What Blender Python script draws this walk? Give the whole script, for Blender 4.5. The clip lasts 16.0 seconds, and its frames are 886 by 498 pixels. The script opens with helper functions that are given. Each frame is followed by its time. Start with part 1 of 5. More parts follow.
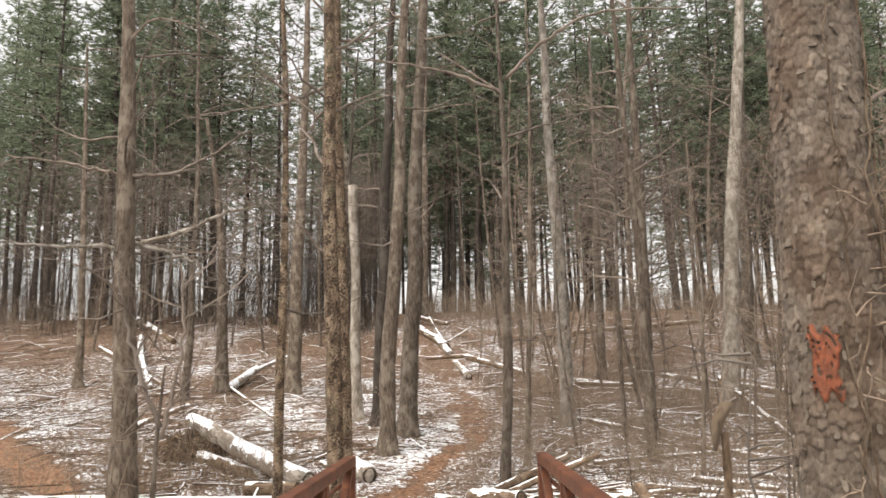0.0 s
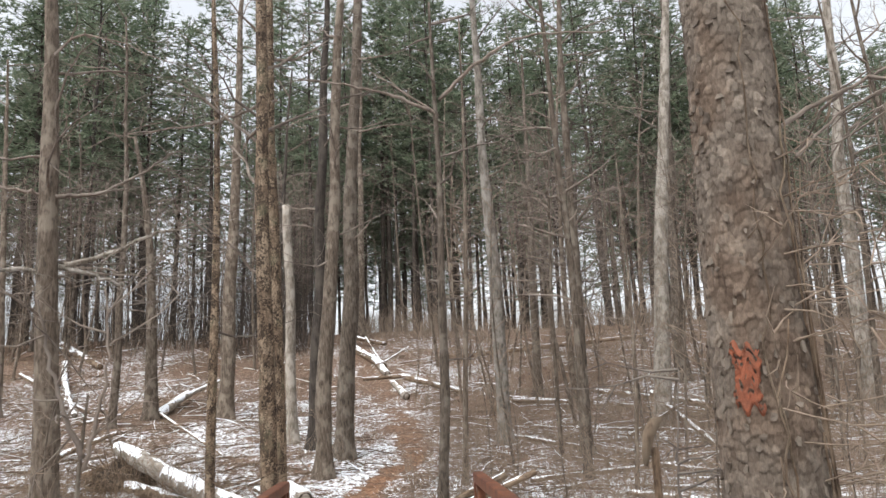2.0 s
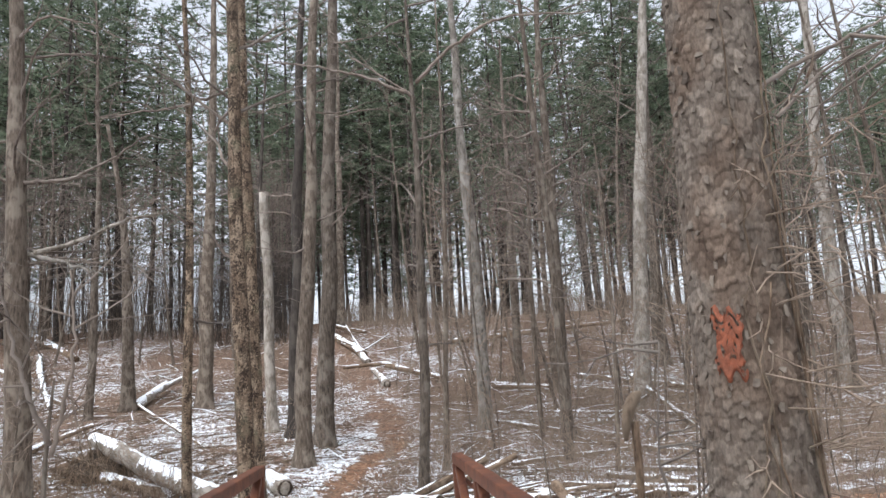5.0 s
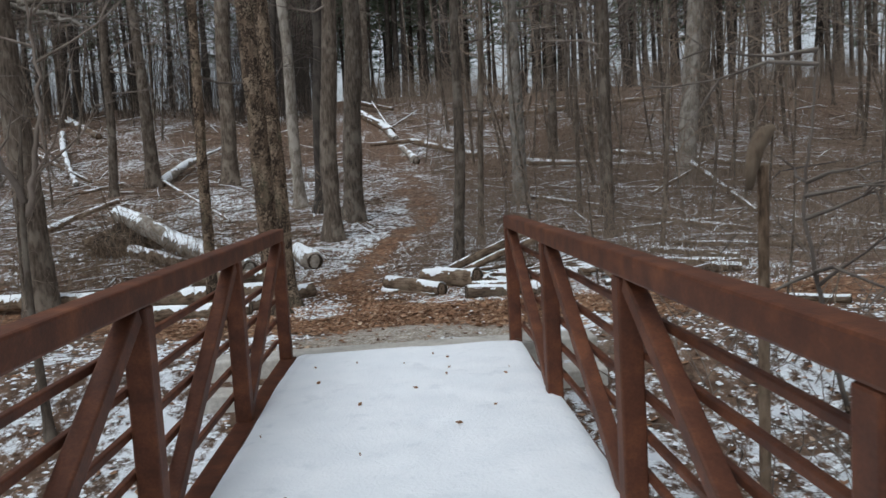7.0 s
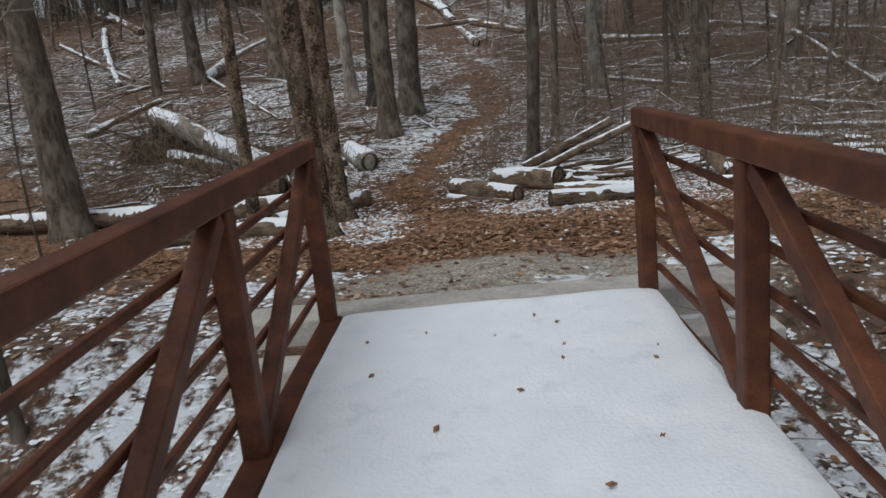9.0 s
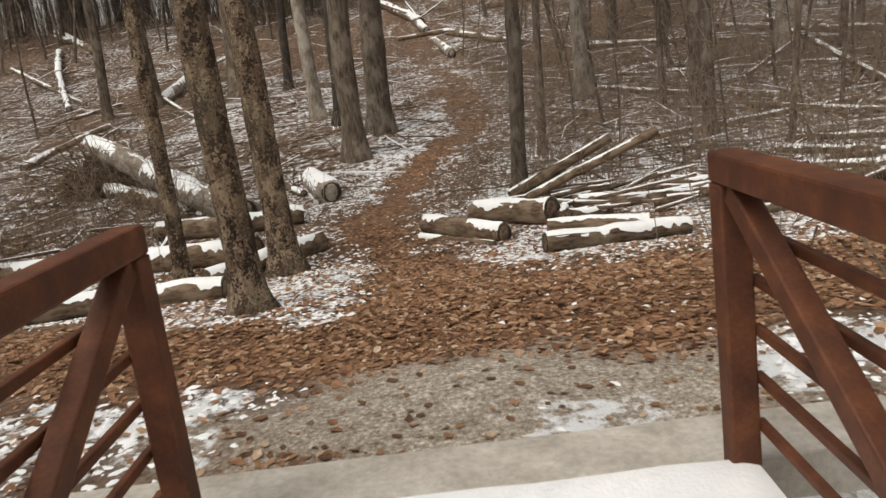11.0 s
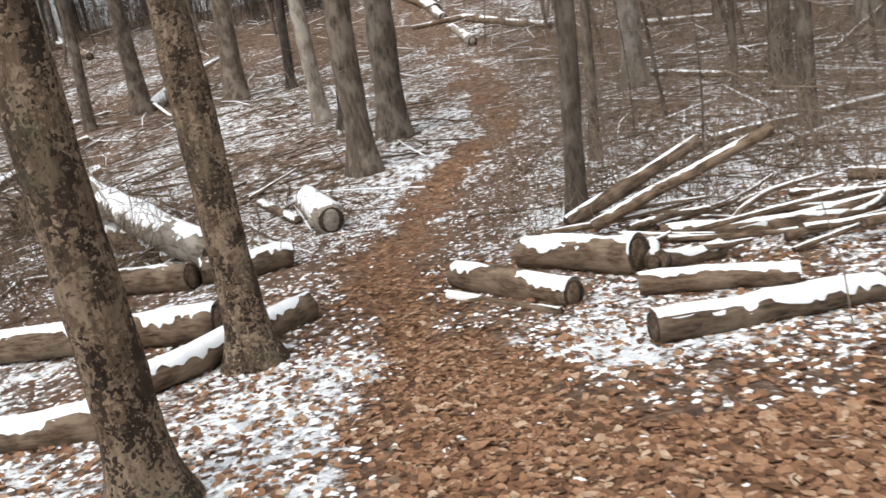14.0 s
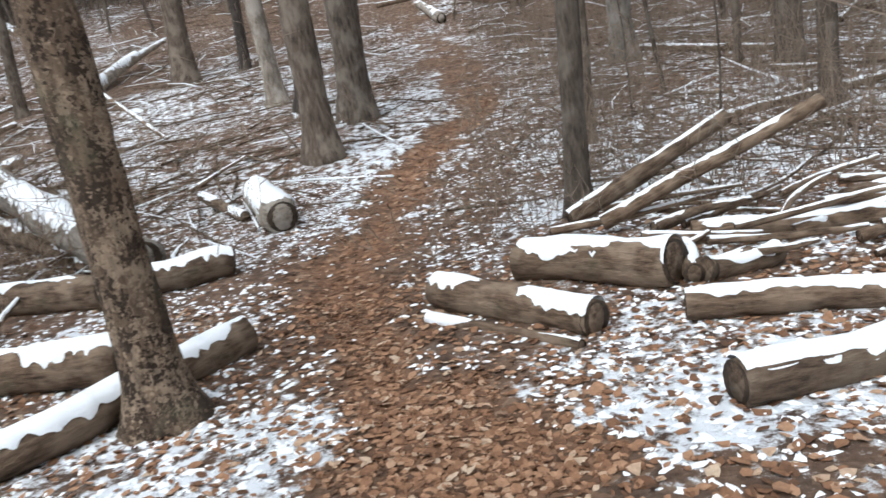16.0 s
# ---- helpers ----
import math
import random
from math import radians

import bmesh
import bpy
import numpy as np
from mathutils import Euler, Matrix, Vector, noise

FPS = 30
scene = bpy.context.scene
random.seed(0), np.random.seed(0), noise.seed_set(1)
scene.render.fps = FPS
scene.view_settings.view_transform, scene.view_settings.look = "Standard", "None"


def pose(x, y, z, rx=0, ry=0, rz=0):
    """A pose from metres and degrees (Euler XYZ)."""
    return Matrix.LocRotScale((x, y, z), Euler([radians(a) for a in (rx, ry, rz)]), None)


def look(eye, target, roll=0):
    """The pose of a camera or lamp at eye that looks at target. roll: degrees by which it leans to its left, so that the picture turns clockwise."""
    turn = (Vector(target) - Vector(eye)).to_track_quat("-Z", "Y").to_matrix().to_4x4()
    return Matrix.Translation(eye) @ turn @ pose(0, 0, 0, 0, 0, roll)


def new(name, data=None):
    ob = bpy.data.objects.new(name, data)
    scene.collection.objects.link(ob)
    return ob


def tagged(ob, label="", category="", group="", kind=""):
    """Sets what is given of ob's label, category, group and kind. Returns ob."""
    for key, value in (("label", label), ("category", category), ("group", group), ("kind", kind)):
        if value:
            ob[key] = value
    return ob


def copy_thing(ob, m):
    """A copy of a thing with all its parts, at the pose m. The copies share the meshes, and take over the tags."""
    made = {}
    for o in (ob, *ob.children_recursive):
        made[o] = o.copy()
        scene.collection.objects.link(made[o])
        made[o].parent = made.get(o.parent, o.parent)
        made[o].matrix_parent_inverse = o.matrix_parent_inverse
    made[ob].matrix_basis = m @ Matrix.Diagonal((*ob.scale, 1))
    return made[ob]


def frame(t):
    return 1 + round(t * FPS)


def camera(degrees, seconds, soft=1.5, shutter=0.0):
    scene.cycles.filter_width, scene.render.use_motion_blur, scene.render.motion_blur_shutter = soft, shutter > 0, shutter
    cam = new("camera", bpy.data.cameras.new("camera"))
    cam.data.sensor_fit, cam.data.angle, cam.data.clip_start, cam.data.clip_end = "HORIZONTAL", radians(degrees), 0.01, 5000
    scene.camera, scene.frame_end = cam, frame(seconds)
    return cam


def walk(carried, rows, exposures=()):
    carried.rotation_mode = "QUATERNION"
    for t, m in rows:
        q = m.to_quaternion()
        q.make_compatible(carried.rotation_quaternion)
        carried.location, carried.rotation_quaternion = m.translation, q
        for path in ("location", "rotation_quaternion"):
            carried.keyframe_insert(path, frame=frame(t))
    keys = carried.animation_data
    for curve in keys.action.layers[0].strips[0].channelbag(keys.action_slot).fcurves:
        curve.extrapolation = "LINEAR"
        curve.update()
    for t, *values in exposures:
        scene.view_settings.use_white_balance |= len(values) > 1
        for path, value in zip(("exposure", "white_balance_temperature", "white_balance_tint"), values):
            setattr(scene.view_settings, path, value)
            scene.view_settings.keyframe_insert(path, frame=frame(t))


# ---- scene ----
cam = camera(59.5, 16.0, shutter=0.25)


PATH = [
    (0, (0.067, -8.042, 1.699), (0.042, -6.075, 2.058), -1.2),
    (0.5, (0.119, -7.981, 1.705), (0.198, -6.018, 2.082), -1.2),
    (1, (0.089, -8.049, 1.702), (0.198, -6.091, 2.095), -1.6),
    (1.5, (0.122, -8.01, 1.712), (0.242, -6.055, 2.116), -2.2),
    (2, (0.094, -8.04, 1.711), (0.233, -6.086, 2.113), -2.6),
    (2.5, (0.122, -7.982, 1.732), (0.316, -6.037, 2.154), -3.0),
    (3, (0.116, -7.991, 1.738), (0.321, -6.048, 2.167), -3.7),
    (3.2, (0.122, -7.988, 1.733), (0.327, -6.047, 2.173), -3.7),
    (5.3, (0.143, -7.806, 1.584), (0.322, -5.842, 1.915), -3.4),
    (5.5, (0.118, -7.718, 1.549), (0.278, -5.74, 1.799), -3.3),
    (6, (0.105, -7.398, 1.496), (0.313, -5.411, 1.595), -4.2),
    (6.5, (0.121, -6.901, 1.427), (0.253, -4.906, 1.373), -3.5),
    (7, (0.054, -6.416, 1.389), (0.145, -4.426, 1.213), -3.4),
    (7.5, (0.051, -5.977, 1.384), (0.006, -3.992, 1.146), -3.6),
    (8, (-0.089, -5.553, 1.382), (-0.179, -3.586, 1.031), -4.5),
    (8.5, (-0.067, -5.034, 1.394), (-0.156, -3.077, 0.992), -4.6),
    (9, (-0.082, -4.463, 1.385), (-0.167, -2.516, 0.938), -5.9),
    (9.2, (-0.061, -4.284, 1.404), (-0.092, -2.337, 0.949), -6.2),
    (11.3, (0.047, -2.08, 1.394), (0.001, -0.125, 0.974), -7.6),
    (11.5, (0.032, -1.846, 1.413), (-0.024, 0.105, 0.977), -7.4),
    (12, (0.038, -1.361, 1.413), (0.095, 0.596, 1.004), -8.5),
    (12.5, (0.1, -0.884, 1.406), (0.126, 1.066, 0.961), -8.9),
    (13, (0.062, -0.36, 1.426), (0.112, 1.596, 1.014), -9.6),
    (13.5, (0.057, 0.081, 1.421), (0.053, 2.035, 0.993), -10.2),
    (14, (-0.058, 0.561, 1.404), (-0.161, 2.511, 0.971), -9.8),
    (14.5, (-0.091, 0.952, 1.373), (-0.386, 2.884, 0.946), -10.0),
    (15, (-0.229, 1.302, 1.361), (-0.527, 3.23, 0.921), -8.9),
    (15.5, (-0.147, 1.719, 1.303), (-0.379, 3.651, 0.84), -10.5),
    (16, (-0.174, 2.141, 1.209), (-0.201, 4.082, 0.731), -10.1),
]
walk(cam, [(t, look(eye, target, roll)) for t, eye, target, roll in PATH],
     [(0, 0.76, 7000, 11), (1.0, 0.7, 6650, 10), (3.2, 0.68, 6150, 9), (5.3, 0.62, 5950, 10), (5.9, 0.2, 6200, 10), (6.5, -0.22, 5950, 8), (7.0, -0.5, 5900, 6), (8.0, -0.78, 5900, 7),
      (9.2, -0.8, 6150, 8), (11.3, -0.1, 7250, 10), (12.5, 0.16, 7100, 10), (13.3, 0.33, 6800, 9), (14.2, 0.33, 6400, 9), (16, 0.31, 5950, 7)])

# ---- light ----
world = bpy.data.worlds.new("overcast_sky")
scene.world = world
world.use_nodes = True
wn, wl = world.node_tree.nodes, world.node_tree.links
sky = wn.new("ShaderNodeTexSky")
sky.sky_type, sky.sun_disc = "NISHITA", False
sky.sun_elevation, sky.sun_rotation = radians(58), radians(215)
sky.dust_density, sky.ozone_density, sky.air_density = 4.0, 1.0, 1.0
grey = wn.new("ShaderNodeHueSaturation")
grey.inputs["Saturation"].default_value = 0.16
wl.new(sky.outputs["Color"], grey.inputs["Color"])
wl.new(grey.outputs["Color"], wn["Background"].inputs["Color"])
wn["Background"].inputs["Strength"].default_value = 0.21
sun = new("sun", bpy.data.lights.new("sun", "SUN"))
sun.data.energy, sun.data.angle, sun.data.color = 0.8, radians(40), (1.0, 0.97, 0.93)
sun.matrix_world = look((-9, -7, 22), (0, 0, 0))


# ---- helpers of this scene ----
rng = np.random.default_rng(7)


def vnoise(x, y, scale, seed=0):
    """Smooth value noise from 0 to 1 for arrays of places."""
    x, y = np.asarray(x, float) / scale, np.asarray(y, float) / scale
    i, j = np.floor(x), np.floor(y)
    u, v = x - i, y - j
    u, v = u * u * (3 - 2 * u), v * v * (3 - 2 * v)

    def h(a, b):
        s = np.sin(a * 127.1 + b * 311.7 + seed * 74.7) * 43758.5453
        return s - np.floor(s)
    return (h(i, j) * (1 - u) + h(i + 1, j) * u) * (1 - v) + (h(i, j + 1) * (1 - u) + h(i + 1, j + 1) * u) * v


SLOPE_Y = [-60, -14, -9, -6, -2, -0.6, 0.2, 1, 3, 5, 6, 8, 10, 12, 13.3, 16, 20, 24, 27.5, 32, 38, 44, 50, 60, 110]
SLOPE_Z = [-0.2, -0.4, -0.9, -1.05, -0.95, -0.55, -0.1, -0.1, -0.16, -0.42, -0.5, -0.5, -0.48, -0.3, 0.0, 0.4, 1.0, 1.75, 2.55, 3.7,
           5.3, 6.8, 7.3, 6.9, 3]


def ground_z(x, y):
    """The height of the forest floor."""
    x, y = np.asarray(x, float), np.asarray(y, float)
    z = np.interp(y, SLOPE_Y, SLOPE_Z)
    far = np.clip((np.abs(x) - 2.0) / 4, 0, 1) * np.clip((y - 1) / 6, 0, 1)
    z = z + far * (vnoise(x, y, 3.1, 3) - 0.5) * 0.3 + (vnoise(x, y, 0.7, 5) - 0.5) * 0.06 + (vnoise(x, y, 9, 9) - 0.5) * 0.5 * np.clip((y - 18) / 10, 0, 1)
    return z - 0.06 * trail(x, y) * np.clip((y - 4) / 3, 0, 1)


def gz(x, y):
    return float(ground_z(x, y))


TRAIL_Y = [-1, 0.5, 4.5, 6.5, 8.2, 10.2, 12.6, 14.7, 17, 19.8, 24, 28, 33.5, 38, 60]
TRAIL_X = [0.2, 0.45, -0.15, -0.75, -1.2, -0.95, -0.45, 0.55, 0.75, 0.5, 0.1, -0.4, -0.9, -2.1, -6]
TRAIL_W = [1.1, 1.15, 0.42, 0.25, 0.22, 0.23, 0.23, 0.24, 0.32, 0.32, 0.35, 0.45, 0.5, 0.5, 0.5]


def drifts(x, y):
    """1 where patches of snow are left on the trail's edge by the bridge."""
    spots = ((-1.5, 1.3, 0.55, 0.42), (1.8, 1.15, 0.6, 0.62), (-0.95, 3.0, 0.4, 0.3))
    return np.clip(1.5 * sum(np.exp(-((x - a) / w) ** 2 - ((y - b) / h) ** 2) for a, b, w, h in spots) - 0.3, 0, 1)


def trail(x, y):
    """1 on the trodden, leaf-covered trails, 0 in the snowy wood."""
    x, y = np.asarray(x, float), np.asarray(y, float)
    wob = (vnoise(x, y, 0.9, 21) - 0.5) * 0.5 + (vnoise(x, y, 0.3, 22) - 0.5) * 0.4 + (vnoise(x, y, 0.12, 23) - 0.5) * 0.25
    main = 1 - np.clip((np.abs(x - np.interp(y, TRAIL_Y, TRAIL_X)) + wob - np.interp(y, TRAIL_Y, TRAIL_W) + 0.1) / 0.4, 0, 1)
    main = main * np.clip((y - 0.1) / 0.3, 0, 1) * np.interp(y, [12.5, 16, 20, 25], [1.0, 0.7, 0.5, 0.3])
    main = main * (1 - np.clip((y - 11) / 4, 0, 1) * np.clip(2.4 * vnoise(x, y, 0.4, 24) - 0.7, 0, 0.85))
    cross_y = np.interp(x, [-16, -12, -9, -5, -2.5, -1.2, 0, 1.5, 3, 8, 20], [18, 13.8, 10.3, 4.2, 2.65, 2.5, 2.45, 2.6, 2.8, 2.6, 1.0])
    cross_w = np.interp(x, [-16, -6, -2.5, -1.2, 0, 1.5, 3, 12], [0.9, 0.6, 0.5, 0.55, 1.3, 1.1, 0.75, 0.8])
    cross = 1 - np.clip((np.abs(y - cross_y) + wob * 1.4 - cross_w) / 0.35, 0, 1)
    return np.clip(np.maximum(main, cross), 0, 1) * (1 - drifts(x + wob * 0.4, y + wob * 0.3))


def gravel_share(x, y):
    """1 on the trodden grit in front of the bridge."""
    return np.clip(2.0 - 1.5 * np.hypot((np.asarray(x) - 0.3) / 1.5, (np.asarray(y) - 0.75) / 0.85) + 0.8 * (vnoise(x, y, 0.5, 61) - 0.5), 0, 1)


def snow_share(x, y):
    """How much of the floor is snow: little on the trails and under the brush."""
    calm = np.interp(y, [0, 7, 11], [1.0, 0.8, 0.45])
    base = np.interp(y, [-20, 7, 10, 20, 24], [0.425, 0.43, 0.49, 0.505, 0.49]) + calm * (0.22 * (vnoise(x, y, 1.1, 31) - 0.5) + 0.16 * (vnoise(x, y, 0.35, 32) - 0.5) + 0.1 * (vnoise(x, y, 3.5, 35) - 0.5))
    bend = 0.06 * np.exp(-((x - 0.5) / 1.3) ** 2 - ((y - 5.6) / 1.0) ** 2) + 0.075 * np.exp(-((x + 1.7) / 1.1) ** 2 - ((y - 5.2) / 1.7) ** 2) + 0.04 * np.exp(-((x + 0.7) / 1.1) ** 2 - ((y - 15.5) / 2.5) ** 2)
    bend = bend + 0.14 * np.exp(-((x - 0.75) / 0.9) ** 2 - ((y - 5.0) / 0.45) ** 2)
    bend = bend + 0.13 * drifts(x, y)
    bend = bend - 0.09 * np.exp(-((x + 6.3) / 2.2) ** 2 - ((y - 9.8) / 2.4) ** 2)
    near = 0.12 * np.clip((0.6 - y) / 0.6, 0, 1)
    brown = np.clip((vnoise(x, y, 5.0, 33) - 0.45) * 3, 0, 1) * np.clip((y - 12) / 10, 0, 1)
    fade = np.interp(y, [-20, 12, 18, 26, 45], [0, 0, 0.0, 0.02, 0.05])
    verge = 0.1 * np.exp(-((x - np.interp(y, TRAIL_Y, TRAIL_X) - 1.0) / 0.6) ** 2) * np.clip((y - 7.5) / 1.5, 0, 1) * np.clip((16 - y) / 3, 0, 1)
    right = 0.03 * np.clip((x - 1) / 2, 0, 1) * np.clip((y - 7.5) / 3, 0, 1) * np.clip((30 - y) / 10, 0.3, 1)
    smear = 0.52 * gravel_share(x, y) * np.clip((1.5 - np.asarray(y)) / 0.6, 0, 1) * np.clip(0.35 + 1.2 * vnoise(x, y, 0.55, 36), 0, 1.05) * np.exp(-((np.asarray(x) - 0.55) / 0.9) ** 2)
    open_slope = 0.012 * np.clip((np.asarray(y) - 9) / 5, 0, 1) * np.clip((46 - np.asarray(y)) / 8, 0, 1)
    return np.clip((base + bend + near + open_slope - 0.07 * brown - fade - right - verge) * (1 - trail(x, y)) ** 0.8 + smear, 0, 1)


class Soup:
    """Collects vertices and faces for one mesh."""

    def __init__(self):
        self.v, self.f, self.n = [], [], 0

    def add(self, verts, faces):
        self.v.append(np.asarray(verts, float))
        self.f.extend([tuple(int(i) + self.n for i in f) for f in faces])
        self.n += len(verts)

    def mesh(self, name, material, smooth=True):
        me = bpy.data.meshes.new(name)
        me.from_pydata(np.concatenate(self.v).tolist() if self.v else [], [], self.f)
        me.materials.append(material)
        if smooth:
            me.polygons.foreach_set("use_smooth", [True] * len(me.polygons))
        me.update()
        return me

    def tube(self, pts, radii, sides=8, caps=True, wobble=0.0, seed=0):
        pts = np.asarray(pts, float)
        n = len(pts)
        tang = np.gradient(pts, axis=0)
        tang /= np.linalg.norm(tang, axis=1)[:, None] + 1e-9
        ref = np.array([0, 0, 1.0]) if abs(tang[:, 2]).mean() < 0.8 else np.array([1.0, 0, 0])
        a = np.cross(tang, ref)
        a /= np.linalg.norm(a, axis=1)[:, None] + 1e-9
        b = np.cross(tang, a)
        th = np.arange(sides) * 2 * np.pi / sides
        rr = np.asarray(radii, float)[:, None] * np.ones(sides)
        if wobble:
            u, w = np.meshgrid(np.arange(sides), np.arange(n))
            s = np.minimum(u, sides - u)
            rr = rr * (1 + wobble * (vnoise(s * 1.0, w * 1.0, 1.7, seed) - 0.5) * 2 + wobble * (vnoise(s * 1.0 + 40, w * 1.0, 4.0, seed) - 0.5) * 2)
        v = pts[:, None] + rr[..., None] * (np.cos(th)[None, :, None] * a[:, None] + np.sin(th)[None, :, None] * b[:, None])
        f = [(i * sides + j, i * sides + (j + 1) % sides, (i + 1) * sides + (j + 1) % sides, (i + 1) * sides + j) for i in range(n - 1) for j in range(sides)]
        if caps:
            f += [tuple(range(sides))[::-1], tuple((n - 1) * sides + j for j in range(sides))]
        self.add(v.reshape(-1, 3), f)

    def sticks(self, p, q, r0, r1, sides=3):
        """Many thin tapered sticks at once."""
        p, q = np.asarray(p, float), np.asarray(q, float)
        t = q - p
        t /= np.linalg.norm(t, axis=1)[:, None] + 1e-9
        ref = np.where(np.abs(t[:, 2:3]) < 0.9, np.array([[0, 0, 1.0]]), np.array([[1.0, 0, 0]]))
        a = np.cross(t, ref)
        a /= np.linalg.norm(a, axis=1)[:, None] + 1e-9
        b = np.cross(t, a)
        th = np.arange(sides) * 2 * np.pi / sides
        ring = np.cos(th)[None, :, None] * a[:, None] + np.sin(th)[None, :, None] * b[:, None]
        v = np.concatenate([p[:, None] + ring * np.asarray(r0)[:, None, None], q[:, None] + ring * np.asarray(r1)[:, None, None]], axis=1)
        k = len(p)
        base = (np.arange(k) * 2 * sides)[:, None, None]
        j = np.arange(sides)
        quad = np.stack([j, (j + 1) % sides, (j + 1) % sides + sides, j + sides], axis=1)[None]
        self.add(v.reshape(-1, 3), (base + quad).reshape(-1, 4).tolist())

    def box(self, lo, hi):
        x0, y0, z0 = lo
        x1, y1, z1 = hi
        self.add([(x0, y0, z0), (x1, y0, z0), (x1, y1, z0), (x0, y1, z0), (x0, y0, z1), (x1, y0, z1), (x1, y1, z1), (x0, y1, z1)],
                 [(3, 2, 1, 0), (4, 5, 6, 7), (0, 1, 5, 4), (1, 2, 6, 5), (2, 3, 7, 6), (3, 0, 4, 7)])


def part(name, soup, material, parent, label="", smooth=True):
    ob = new(name, soup.mesh(name, material, smooth) if isinstance(soup, Soup) else soup)
    if parent is not None:
        ob.parent = parent
    return tagged(ob, label)


def bevel_part(name, boxes, material, parent, width=0.006, label=""):
    """Square steel sections with rounded edges; boxes: (centre, size, tilt matrix)."""
    bm = bmesh.new()
    for m, size in boxes:
        r = bmesh.ops.create_cube(bm, size=1, matrix=m @ Matrix.Diagonal((*size, 1)))
    bmesh.ops.bevel(bm, geom=bm.edges[:], offset=width, segments=2, affect="EDGES", profile=0.5)
    me = bpy.data.meshes.new(name)
    bm.to_mesh(me)
    bm.free()
    me.materials.append(material)
    return part(name, me, material, parent, label)


# ---- materials ----
def mat(name, rough=0.8, metal=0.0):
    m = bpy.data.materials.new(name)
    m.use_nodes = True
    n, l = m.node_tree.nodes, m.node_tree.links
    b = n["Principled BSDF"]
    b.inputs["Roughness"].default_value, b.inputs["Metallic"].default_value = rough, metal
    b.inputs["Specular IOR Level"].default_value = 0.25
    return m, n, l, b


def tex(n, l, kind, scale, stretch=(1, 1, 1), detail=4, coord="Object", rough=0.55):
    tc, mp = n.new("ShaderNodeTexCoord"), n.new("ShaderNodeMapping")
    mp.inputs["Scale"].default_value = stretch
    l.new(tc.outputs[coord], mp.inputs["Vector"])
    t = n.new({"noise": "ShaderNodeTexNoise", "voronoi": "ShaderNodeTexVoronoi"}[kind])
    t.inputs["Scale"].default_value = scale
    if kind == "noise":
        t.inputs["Detail"].default_value, t.inputs["Roughness"].default_value = detail, rough
    l.new(mp.outputs["Vector"], t.inputs["Vector"])
    return t


def ramp(n, l, source, stops):
    r = n.new("ShaderNodeValToRGB")
    e = r.color_ramp.elements
    while len(e) < len(stops):
        e.new(0.5)
    for el, (at, c) in zip(e, stops):
        el.position, el.color = at, (*c, 1)
    l.new(source, r.inputs["Fac"])
    return r.outputs["Color"]


def mix(n, l, fac, a, b, mode="MIX"):
    m = n.new("ShaderNodeMix")
    m.data_type, m.blend_type = "RGBA", mode
    for sock, value in (("Factor", fac), ("A", a), ("B", b)):
        s = [i for i in m.inputs if i.name == sock and i.enabled][0]
        if isinstance(value, (int, float)):
            s.default_value = value
        elif isinstance(value, tuple):
            s.default_value = (*value, 1)
        else:
            l.new(value, s)
    return [o for o in m.outputs if o.enabled][0]


def bump(n, l, b, height, strength, distance):
    k = n.new("ShaderNodeBump")
    k.inputs["Strength"].default_value, k.inputs["Distance"].default_value = strength, distance
    l.new(height, k.inputs["Height"])
    l.new(k.outputs["Normal"], b.inputs["Normal"])


